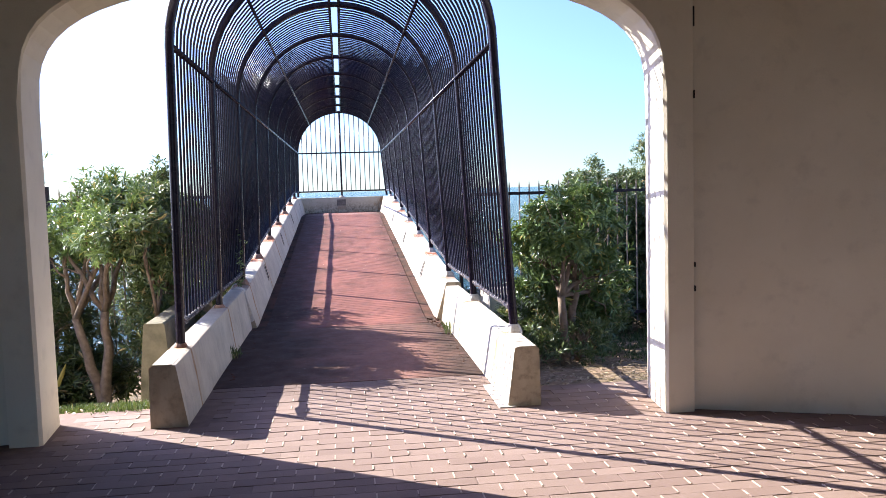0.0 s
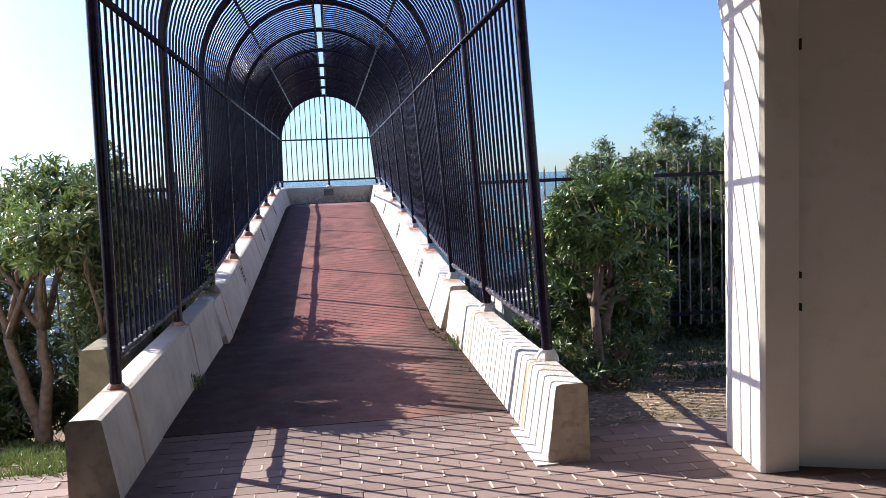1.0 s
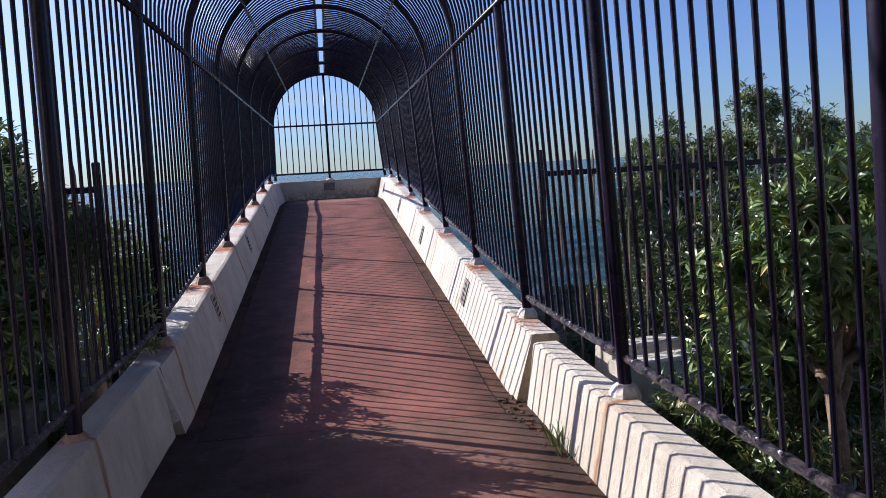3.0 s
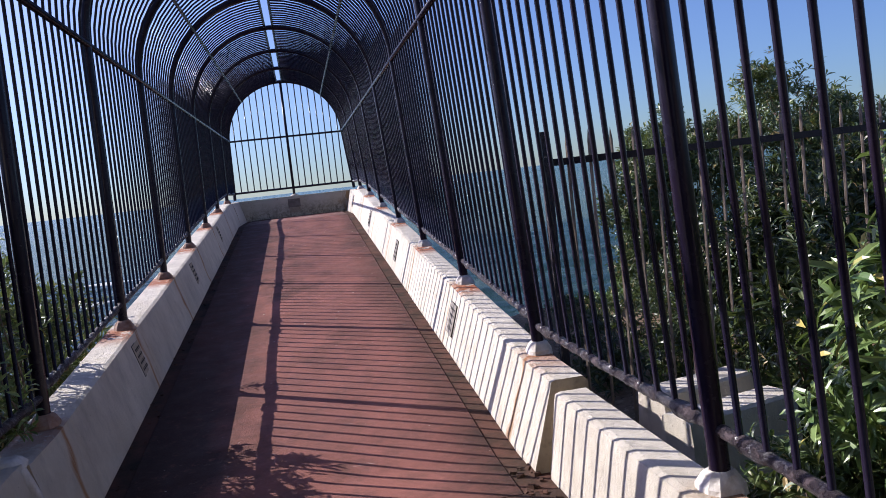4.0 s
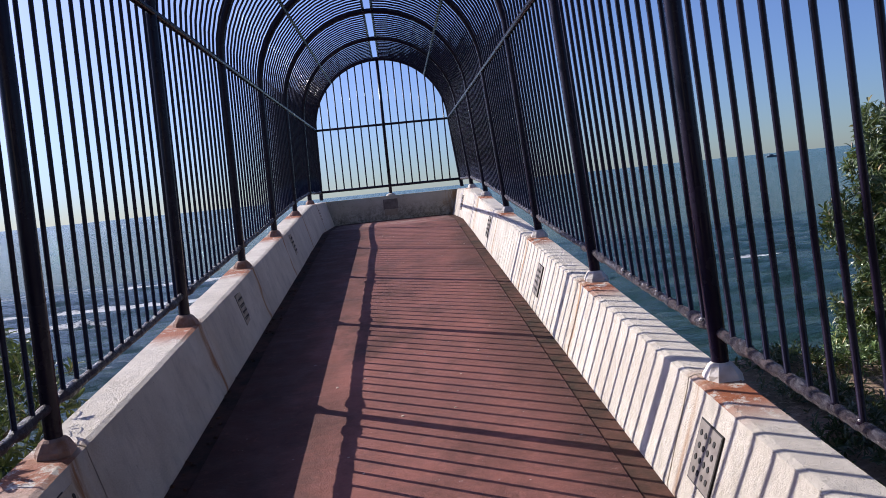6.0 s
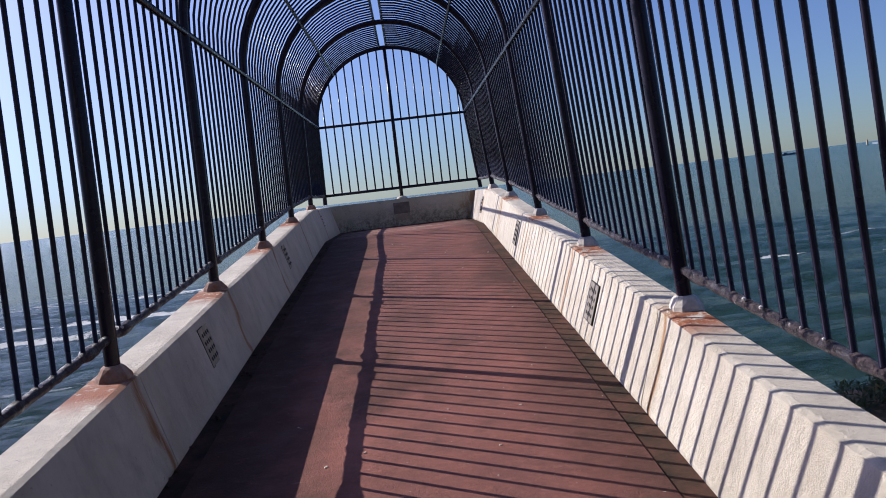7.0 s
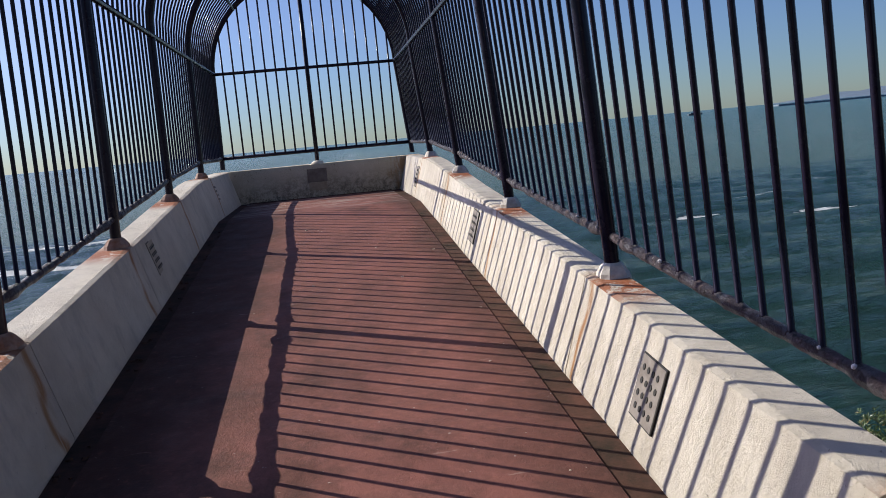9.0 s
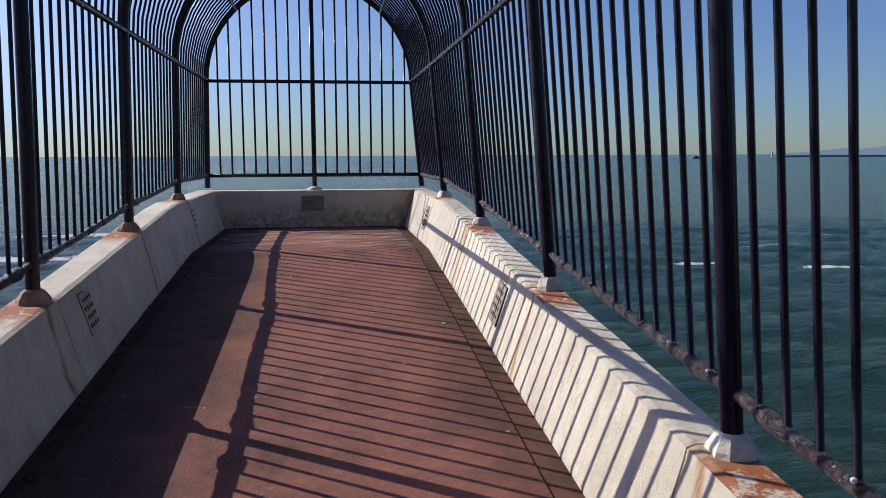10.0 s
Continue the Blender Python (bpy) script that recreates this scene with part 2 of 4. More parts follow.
def mat_ground():
    k = Mat("dry_soil_and_grass", 0.95, 0.0, 0.2)
    c = k.mix(k.ramp(k.noise(1.6, 6), 0.42, 0.6), (0.26, 0.175, 0.115), (0.14, 0.112, 0.062))
    c = k.mix(k.ramp(k.noise(14, 7, 0.75), 0.50, 0.66, 0, 0.8), c, (0.46, 0.35, 0.245))
    c = k.mix(k.ramp(k.noise(33, 5), 0.56, 0.68, 0, 0.8), c, (0.045, 0.032, 0.022))
    k.colour(c)
    k.bump(k.noise(25, 7, 0.75), 0.9, 0.03)
    return k.m


def mat_sea():
    k = Mat("sea_water", 0.12, 0.0, 0.24)
    k.b.inputs["IOR"].default_value = 1.33
    x, y, z = k.xyz()
    dist = k.mth("ADD", y, k.mth("MULTIPLY", k.mth("ABSOLUTE", x), 0.35))
    shore = k.ramp(dist, 15, 190)
    c = k.mix(shore, (0.020, 0.056, 0.038), (0.008, 0.072, 0.080))
    c = k.mix(k.ramp(k.noise(0.03, 5), 0.4, 0.7, 0, 0.5), c, (0.012, 0.048, 0.05))
    # streaks of foam that follow the swell, within the surf
    wav = k.noise(0.05, 5, 0.6, k.scaled(0.55, 2.6, 1))
    lace = k.noise(0.9, 7, 0.75, k.scaled(0.6, 1.6, 1))
    surf = k.mth("ADD", wav, k.ramp(x, -50, 20, 0.10, 0.0))
    foam = k.mth("MULTIPLY", k.ramp(surf, 0.67, 0.73, 0, 0.8), k.ramp(lace, 0.48, 0.62))
    foam = k.mth("MULTIPLY", foam, k.ramp(dist, 90, 170, 1, 0))
    fine = k.mth("MULTIPLY", k.ramp(k.noise(2.6, 8, 0.8, k.scaled(0.7, 1.5, 1)), 0.69, 0.75), k.ramp(dist, 30, 70, 0.5, 0))
    f = k.mth("MAXIMUM", foam, fine)
    # breaking crests
    ragged = k.mth("MULTIPLY", k.mth("SUBTRACT", k.noise(0.5, 7, 0.7), 0.5), 3.0)
    for cx, cy, rx, ry in ((27.6, 69.5, 2.6, 0.7), (37, 66, 3.0, 1.0), (-27, 80, 9, 1.6), (-33, 71, 8, 1.4), (-25, 99, 7, 1.8), (-46, 84, 8, 1.8)):
        u = k.mth("DIVIDE", k.mth("SUBTRACT", x, cx), rx)
        v = k.mth("DIVIDE", k.mth("SUBTRACT", y, cy), ry)
        e = k.mth("ADD", k.mth("SQRT", k.mth("ADD", k.mth("MULTIPLY", u, u), k.mth("MULTIPLY", v, v))), ragged)
        f = k.mth("MAXIMUM", f, k.ramp(e, 0.7, 1.0, 0.95, 0))
    k.colour(k.mix(f, c, (0.80, 0.83, 0.82)))
    k.join(k.ramp(f, 0, 1, 0.14, 0.8), k.b.inputs["Roughness"])
    h = k.mth("ADD", k.mth("MULTIPLY", k.noise(0.16, 4, 0.55, k.scaled(0.5, 1.6, 1)), 2.2), k.mth("MULTIPLY", k.noise(1.1, 7, 0.75, k.scaled(0.7, 1.4, 1)), 1.3))
    h = k.mth("ADD", h, k.mth("MULTIPLY", k.noise(4.2, 4, 0.7, k.scaled(0.7, 1.5, 1)), 0.6))
    k.bump(h, 1.0, 1.0)
    return k.m


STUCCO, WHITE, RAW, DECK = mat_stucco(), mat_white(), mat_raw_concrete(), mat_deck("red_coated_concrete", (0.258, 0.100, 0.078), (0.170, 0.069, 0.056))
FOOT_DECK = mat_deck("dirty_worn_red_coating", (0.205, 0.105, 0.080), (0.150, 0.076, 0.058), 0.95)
GUTTER, BRICK, MORTAR, PAINT, RAIL, PLATE = mat_gutter(), mat_brick(), mat_mortar(), mat_paint(), mat_rail(), mat_plate()
GROUND, SEA = mat_ground(), mat_sea()
DARK = mat_plain("dark_hole", (0.012, 0.011, 0.010), (0.02, 0.018, 0.016))
FLAKE = mat_plain("flaking_white_primer", (0.70, 0.67, 0.63), (0.42, 0.38, 0.35), 0.7, 60)
GROUT = mat_plain("grey_mortar", (0.62, 0.58, 0.52), (0.40, 0.35, 0.29), 0.9, 18)
RUSTY = mat_plain("rust_stained_mortar", (0.34, 0.24, 0.19), (0.20, 0.08, 0.035), 0.9, 12)
SANDY = mat_plain("pale_joint_sand", (0.52, 0.42, 0.33), (0.36, 0.27, 0.21), 0.95, 30)
# tan on the black fence's pickets: sunlight put into their colour
PICKET = mat_plain("sunlit_picket_tan", (0.27, 0.21, 0.16), (0.10, 0.075, 0.06), 0.7, 8)
MOSSY = mat_plain("mossy_concrete", (0.22, 0.19, 0.13), (0.12, 0.11, 0.07), 0.95, 9)
TAN_PLATE = mat_plain("stained_cream_plate", (0.40, 0.34, 0.25), (0.28, 0.23, 0.16), 0.8, 20)
CLAY = mat_plain("terracotta_block", (0.33, 0.17, 0.11), (0.22, 0.12, 0.08), 0.9, 14)
BARK = mat_plain("bark", (0.22, 0.155, 0.11), (0.10, 0.068, 0.045), 0.9, 16, 0.8)
LEAF = mat_leaf("glossy_leaf", (0.062, 0.122, 0.034), (0.215, 0.295, 0.100), (0.44, 0.36, 0.10))
LEAF_DARK = mat_leaf("dark_leaf", (0.040, 0.078, 0.024), (0.150, 0.185, 0.070), (0.36, 0.26, 0.11))
# darker copy of the leaf, with the thicket's shade put into its colour
LEAF_SHADED = mat_leaf("shaded_leaf", (0.022, 0.045, 0.014), (0.075, 0.100, 0.035), (0.22, 0.16, 0.07))
GRASS = mat_leaf("grass_blade", (0.035, 0.072, 0.018), (0.10, 0.135, 0.04), (0.24, 0.19, 0.09))
ROCK = mat_plain("wet_dark_rock", (0.050, 0.045, 0.038), (0.022, 0.024, 0.020), 0.6, 3, 0.8)
LITTER = mat_leaf("dry_fallen_leaf", (0.14, 0.088, 0.048), (0.38, 0.28, 0.175), (0.42, 0.33, 0.18))
# the haze of distance is put into the hills' blue colour
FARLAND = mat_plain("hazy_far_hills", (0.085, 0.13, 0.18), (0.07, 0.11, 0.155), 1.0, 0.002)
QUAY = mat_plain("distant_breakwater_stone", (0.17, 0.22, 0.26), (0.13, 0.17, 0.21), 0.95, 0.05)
SHIP = mat_plain("ship_hull", (0.10, 0.13, 0.16), (0.07, 0.09, 0.12), 0.8, 0.2)


# ---------------------------------------------------------------- mesh helpers
def mesh_of(name, bm, material, smooth=False):
    me = bpy.data.meshes.new(name)
    bmesh.ops.recalc_face_normals(bm, faces=bm.faces)
    bm.to_mesh(me)
    bm.free()
    me.materials.append(material)
    if smooth:
        me.polygons.foreach_set("use_smooth", [True] * len(me.polygons))
    return me


def part(name, bm, material, parent=None, label="", smooth=False):
    ob = new(name, mesh_of(name, bm, material, smooth))
    ob.parent = parent
    return tagged(ob, label) if label else ob


def raw(name, verts, faces, material, parent=None, smooth=False):
    me = bpy.data.meshes.new(name)
    me.from_pydata(verts, [], faces)
    me.materials.append(material)
    if smooth:
        me.polygons.foreach_set("use_smooth", [True] * len(me.polygons))
    ob = new(name, me)
    ob.parent = parent
    return ob


def thing(name, at, label, category, group="", kind=""):
    ob = new(name)
    ob.empty_display_size = 0.1
    ob.location = at
    bpy.context.view_layer.update()
    return tagged(ob, label, category, group, kind)


def box(bm, x0, x1, y0, y1, z0, z1, bevel=0.0):
    v = [bm.verts.new(p) for p in ((x0, y0, z0), (x1, y0, z0), (x1, y1, z0), (x0, y1, z0), (x0, y0, z1), (x1, y0, z1), (x1, y1, z1), (x0, y1, z1))]
    fs = [bm.faces.new([v[k] for k in q]) for q in ((3, 2, 1, 0), (4, 5, 6, 7), (0, 1, 5, 4), (1, 2, 6, 5), (2, 3, 7, 6), (3, 0, 4, 7))]
    if bevel:
        es = list({e for f in fs for e in f.edges})
        bmesh.ops.bevel(bm, geom=es, offset=bevel, segments=2, affect="EDGES")
    return bm


def tube_data(points, radius, sides=8, caps=True):
    """Vertices and faces of a tube along points; radius a number or one for each point."""
    pts = [Vector(p) for p in points]
    rs = radius if isinstance(radius, (list, tuple)) else [radius] * len(pts)
    verts, faces = [], []
    side = None
    for k, p in enumerate(pts):
        d = (pts[min(k + 1, len(pts) - 1)] - pts[max(k - 1, 0)]).normalized()
        if side is None:
            side = d.orthogonal().normalized()
        side = (side - d * side.dot(d)).normalized()
        other = d.cross(side)
        for a in range(sides):
            w = 2 * math.pi * a / sides
            verts.append(p + rs[k] * (math.cos(w) * side + math.sin(w) * other))
    for k in range(len(pts) - 1):
        for a in range(sides):
            b = (a + 1) % sides
            faces.append((k * sides + a, k * sides + b, (k + 1) * sides + b, (k + 1) * sides + a))
    if caps:
        faces.append(tuple(range(sides))[::-1])
        faces.append(tuple((len(pts) - 1) * sides + a for a in range(sides)))
    return verts, faces


def tube(name, points, radius, material, parent=None, sides=8):
    v, f = tube_data(points, radius, sides)
    return raw(name, v, f, material, parent, True)


def settle(parent):
    """Keep the children where they were made, in world places, under a parent that stands elsewhere."""
    inv = parent.matrix_world.inverted()
    for c in parent.children:
        c.matrix_parent_inverse = inv


# ---------------------------------------------------------------- the lie of the land
def rise(y):
    """Height of the ramp's deck."""
    return 0.083 * min(max(y - 8.0, 0.0), 10.5)


def top(y):
    return rise(y) + 0.405


def land(x, y):
    """Height of the ground: flat by the building, falling off as a bluff beyond the fence."""
    edge = 11.2 + 0.4 * math.sin(x * 0.7) + 0.25 * math.sin(x * 1.9 + 1)
    edge += 2.7 * min(max((x - 0.2) / 1.0, 0.0), 1.0)
    z = -0.03 - (0.24 if x < 0 else 0.11) * max(0.0, min(y, 8.5) - 4.5)
    if y > edge:
        z -= (y - edge) * 1.7
    return max(z, -9.0) + 0.03 * noise.noise((x * 1.3, y * 1.3, 0))


def make_ground():
    xs = [-4000, -600, -120, -40, -20] + [-12 + 0.4 * k for k in range(61)] + [20, 40, 120, 600, 4000]
    ys = [-4000, -400, -60, -12, -2] + [4.35 + 0.3 * k for k in range(40)] + [17, 18, 19]
    verts = [(x, y, land(x, y) if y > 4 else -0.1) for y in ys for x in xs]
    n = len(xs)
    faces = [(j * n + k, j * n + k + 1, (j + 1) * n + k + 1, (j + 1) * n + k) for j in range(len(ys) - 1) for k in range(n - 1)]
    ob = raw("ground", verts, faces, GROUND, None, True)
    tagged(ob, "bare dry soil with patches of thin grass, falling to the sea", "ground", kind="structure")


def make_sea():
    """Water in one sheet, with modelled ripples where it lies near."""
    xs = [-4900, -1200, -400, -160, -100, -75] + [-60 + 0.6 * k for k in range(226)] + [85, 110, 160, 400, 1200, 4900]
    ys = [6, 9] + [12 + 0.5 * k for k in range(196)] + [116, 126, 140, 170, 260, 600, 1500, 4900]
    verts = []
    for y in ys:
        for x in xs:
            fade = max(0.0, min(1.0, (x + 62) / 15, (78 - x) / 15, (y - 10) / 4, (112 - y) / 20))
            z = -6.5
            if fade > 0:
                wave = noise.noise((x * 0.16, y * 0.34, 0.0)) * 0.30 + noise.noise((x * 0.45 + 7, y * 0.85, 2.0)) * 0.16
                z += fade * (wave + 0.05 * noise.noise((x * 1.1, y * 1.6, 5.0)))
            verts.append((x, y, z))
    n = len(xs)
    faces = [(j * n + k, j * n + k + 1, (j + 1) * n + k + 1, (j + 1) * n + k) for j in range(len(ys) - 1) for k in range(n - 1)]
    tagged(raw("water", verts, faces, SEA, None, True), "teal green sea with streaks of white surf", "sea", kind="structure")


make_ground()
make_sea()


# ---------------------------------------------------------------- the pavilion with its arch
ARCH_Y0, ARCH_DEEP = 3.635, 0.46
ARCH_L, ARCH_R = -1.815, 1.965


def arch_curve(n=28):
    """The opening's outline from the left foot over the crown to the right foot."""
    mid, half = (ARCH_L + ARCH_R) / 2, (ARCH_R - ARCH_L) / 2
    pts = [(ARCH_L, -0.05)]
    for k in range(n + 1):
        a = math.pi * (1 - k / n)
        c, s = math.cos(a), math.sin(a)
        e = 2 / 3.0
        pts.append((mid + half * math.copysign(abs(c) ** e, c), 2.0 + 0.77 * abs(s) ** e))
    return pts + [(ARCH_R, -0.05)]


def arch_front(x):
    """The wall's front, a little skewed to the ramp."""
    return ARCH_Y0 + 0.036 * (ARCH_R - x)


def make_arch():
    inner = arch_curve()
    lo, hi, ceil = ARCH_L - 0.185, ARCH_R + 0.185, 3.3
    outer = []
    for x, z in inner:
        outer.append((lo if x < 0 else hi, z) if z < 2.01 else (x + (lo - ARCH_L if x < 0 else hi - ARCH_R) * abs(x) / 1.89, ceil))
    bm = bmesh.new()
    rings = []
    r = 0.018
    for (x, z), (u, w) in zip(inner, outer):
        v = Vector((u - x, 0, w - z)).normalized()
        y0, y1 = arch_front(x), arch_front(x) + ARCH_DEEP
        prof = [(x + v.x * r, y0, z + v.z * r), (x, y0 + r, z), (x * 1.025, y1 - r, z), (x * 1.025 + v.x * r, y1, z + v.z * r), (u, y1, w), (u, y0, w)]
        rings.append([bm.verts.new(p) for p in prof])
    for a, b in zip(rings, rings[1:]):
        for k in range(6):
            j = (k + 1) % 6
            bm.faces.new((a[k], a[j], b[j], b[k]))
    for e in (rings[0], rings[-1]):
        bm.faces.new(e)
    ob = part("wall_arch", bm, STUCCO)
    tagged(ob, "cream stucco wall with a wide flattened arch opening", "wall", kind="structure")


def slab(name, a, b, z0, z1, thick, label):
    """A straight wall from a to b in the plan, its thickness on the left of that way."""
    a, b = Vector((*a, 0)), Vector((*b, 0))
    n = Vector((-(b - a).y, (b - a).x, 0)).normalized() * thick
    bm = bmesh.new()
    lo = [bm.verts.new((p.x, p.y, z0)) for p in (a, b, b + n, a + n)]
    hi = [bm.verts.new((p.x, p.y, z1)) for p in (a, b, b + n, a + n)]
    bm.faces.new(lo[::-1])
    bm.faces.new(hi)
    for k in range(4):
        j = (k + 1) % 4
        bm.faces.new((lo[k], lo[j], hi[j], hi[k]))
    return tagged(part(name, bm, STUCCO), label, "wall", kind="structure")


make_arch()
slab("wall_east", (4.4, 2.82), (2.148, 3.70), -0.05, 3.3, -0.14, "cream stucco wall in shade beside the arch")
slab("wall_west", (-1.998, 3.86), (-4.4, 3.2), -0.05, 3.3, -0.14, "cream stucco wall in shade beside the arch")
slab("wall_side_east", (4.4, -7.0), (4.4, 2.82), -0.05, 3.3, -0.2, "plain cream stucco side wall")
slab("wall_side_west", (-4.4, 3.2), (-4.4, -7.0), -0.05, 3.3, -0.2, "plain cream stucco side wall")
# unseen back walls; the gap between them is added to let sky light in
for wall_name, x0, x1 in (("wall_back_east", 4.6, 3.7), ("wall_back_west", -3.7, -4.6)):
    slab(wall_name, (x0, -7.0), (x1, -7.0), -0.05, 3.3, 0.2, "plain cream stucco back wall, unseen, beside a wide gap for sky light")
bm = bmesh.new()
for z, h, w in ((0.78, 0.035, 0.006), (0.93, 0.03, 0.005), (1.98, 0.05, 0.004), (2.45, 0.12, 0.003)):
    box(bm, 2.152, 2.152 + w, 3.622, 3.65, z - h / 2, z + h / 2)
tagged(part("wall_joint", bm, DARK), "broken dark joint between pillar and wall", "joint", kind="structure")
# unseen ceiling, coloured dark brown so less light bounces onto the walls
bm = box(bmesh.new(), -4.7, 4.7, -7.3, 4.3, 3.3, 3.5)
tagged(part("ceiling", bm, mat_plain("bounce_dimming_brown", (0.30, 0.24, 0.18), (0.22, 0.175, 0.13), 0.9, 5)), "unseen flat ceiling of the pavilion, coloured dark to dim bounced light", "ceiling", kind="structure")


# ---------------------------------------------------------------- the ramp
def strip(name, x0, x1, ys, zf, thick, material, label, category):
    verts, faces = [], []
    for y in ys:
        verts += [(x0, y, zf(y)), (x1, y, zf(y)), (x1, y, zf(y) - thick), (x0, y, zf(y) - thick)]
    for k in range(len(ys) - 1):
        for a in range(4):
            b = (a + 1) % 4
            faces.append((4 * k + a, 4 * k + b, 4 * k + 4 + b, 4 * k + 4 + a))
    faces += [(3, 2, 1, 0), tuple(4 * (len(ys) - 1) + a for a in range(4))]
    return tagged(raw(name, verts, faces, material), label, category, kind="structure")


def flat(y):
    return 0.0


RAMP_Y = [7.506, 7.6, 7.7, 7.9, 8.0, 8.1, 8.3, 10, 12, 14, 16, 18, 18.3, 18.5, 18.7, 19.5, 20.72]
strip("edging", 0.965, 1.08, [3.98, 4.2, 4.4, 4.6], lambda y: 0.004, 0.2, GROUT, "narrow concrete edging under the barrier", "edging")
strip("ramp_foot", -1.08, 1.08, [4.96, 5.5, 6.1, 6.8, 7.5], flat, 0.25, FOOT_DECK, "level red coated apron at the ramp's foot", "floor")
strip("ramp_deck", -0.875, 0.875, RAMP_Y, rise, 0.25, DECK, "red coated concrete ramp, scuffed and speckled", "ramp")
for gx in (-1, 1):
    a, b = sorted((gx * 0.880, gx * 1.05))
    strip("ramp_gutter", a, b, RAMP_Y, lambda y: rise(y) - 0.006, 0.22, GUTTER, "narrow dirty gutter strip along the foot of the barrier", "gutter")
strip("ramp_gutter", -0.87, 0.87, [20.585, 20.66], lambda y: rise(y) + 0.004, 0.05, GUTTER, "dark dirty line along the foot of the end wall", "gutter")
strip("ramp_bed", -1.2, 1.2, RAMP_Y, lambda y: rise(y) - 0.03, 0.3, RAW, "concrete slab under the ramp", "slab")


# ---------------------------------------------------------------- concrete barriers
def barrier(side, y0, y1, base_in, top_in, out, zb, zt, label, lean=0.0, group="barriers along the ramp", deep=0.06):
    """A precast parapet with a sloping inner face, from y0 to y1 on one side."""
    n = max(2, int((y1 - y0) / 0.45) + 1)
    c = 0.022
    rows = []
    bm = bmesh.new()
    for k in range(n + 1):
        y = y0 + (y1 - y0) * k / n
        b, t = zb(y) - deep, zt(y)
        prof = [(base_in, b), (base_in + 0.002, zb(y) + 0.01), (top_in - 0.008, t - c - 0.02), (top_in - 0.001, t - c * 0.4), (top_in + c, t), (out - c, t), (out, t - c), (out, b)]
        wob = 0.004 * noise.noise((y * 1.7, side * 3.0, 0.3))
        end = lean * (1 if k == 0 else 0)
        rows.append([bm.verts.new((side * (x + wob), y + end * (z - b), z + wob)) for x, z in prof])
    for a, b in zip(rows, rows[1:]):
        for k in range(8):
            j = (k + 1) % 8
            bm.faces.new((a[k], a[j], b[j], b[k]))
    bm.faces.new(rows[0])
    bm.faces.new(rows[-1])
    root = thing("concrete_barrier", (side * (base_in + out) / 2, y0, zb(y0)), label, "barrier", group)
    ends = [f for f in bm.faces if len(f.verts) == 8]
    for f in ends:
        f.material_index = 1 if f.calc_center_median().y < y0 + 0.2 and y0 < 8 else 0
    body = part("body", bm, WHITE, root)
    body.data.materials.append(RAW)
    return root


def vent(root, side, y, x_face, z):
    """A perforated square plate set into the sloping face."""
    bm = bmesh.new()
    w, h = 0.094, 0.108
    box(bm, -0.006, 0.006, -w, w, -h, h, 0.003)
    ob = part("vent_plate", bm, PLATE if side > 0 else TAN_PLATE, root, "grey metal plate pierced with drain holes" if side > 0 else "cream painted plate pierced with drain holes")
    m = Matrix.Translation((side * (x_face + 0.006), y, z)) @ pose(0, 0, 0, math.degrees(math.atan(0.083)) if 8 < y < 18.5 else 0, side * (16.7 if side > 0 else 15), 0)
    ob.matrix_basis = m
    # dark box behind the plate stands for the shadow line round it
    part("shadow_rim", box(bmesh.new(), -0.0045, 0.004, -w - 0.002, w + 0.002, -h - 0.002, h + 0.0025), DARK, ob)
    # thin dark discs stand in for the shaded drain holes
    v, f = [], []
    for r in range(4):
        for q in range(4):
            cy, cz = (q - 1.5) * 0.038 + (r % 2) * 0.006, (r - 1.5) * 0.044
            s = len(v)
            for d in (-0.0085, 0.0085):
                v += [(d, cy + 0.0095 * math.cos(a * math.pi / 4), cz + 0.0115 * math.sin(a * math.pi / 4)) for a in range(8)]
            f += [tuple(range(s, s + 8))[::-1], tuple(range(s + 8, s + 16))]
            f += [(s + a, s + (a + 1) % 8, s + 8 + (a + 1) % 8, s + 8 + a) for a in range(8)]
    holes = raw("perforation", v, f, DARK, ob)
    return ob


def mortar(root, side, y, z):
    """The lump of mortar round a post's foot."""
    bm = bmesh.new()
    ring = [(0.066, -0.012), (0.062, 0.014), (0.046, 0.046), (0.034, 0.056)]
    if side < 0 and y < 7.6:
        ring = [(0.050, -0.012), (0.046, 0.006), (0.040, 0.018), (0.034, 0.026)]
    rows = []
    for k, (r, h) in enumerate(ring):
        row = []
        for a in range(12):
            w = 2 * math.pi * a / 12
            q = r * (1 + 0.22 * noise.noise((math.cos(w) * 2, math.sin(w) * 2, y + h * 9)))
            e = max(abs(math.cos(w)), abs(math.sin(w))) ** (-0.8 if k < 2 else -0.35)
            row.append(bm.verts.new(((-1.16 if side < 0 else 1.20) + q * e * math.cos(w), y + q * e * math.sin(w), z + h)))
        rows.append(row)
    for a, b in zip(rows, rows[1:]):
        for k in range(12):
            bm.faces.new((a[k], a[(k + 1) % 12], b[(k + 1) % 12], b[k]))
    bm.faces.new(rows[-1])
    part("post_footing", bm, GROUT if side > 0 else RUSTY, root, "lump of pale mortar round the post" if side > 0 else "rust stained lump of mortar round the post", False)


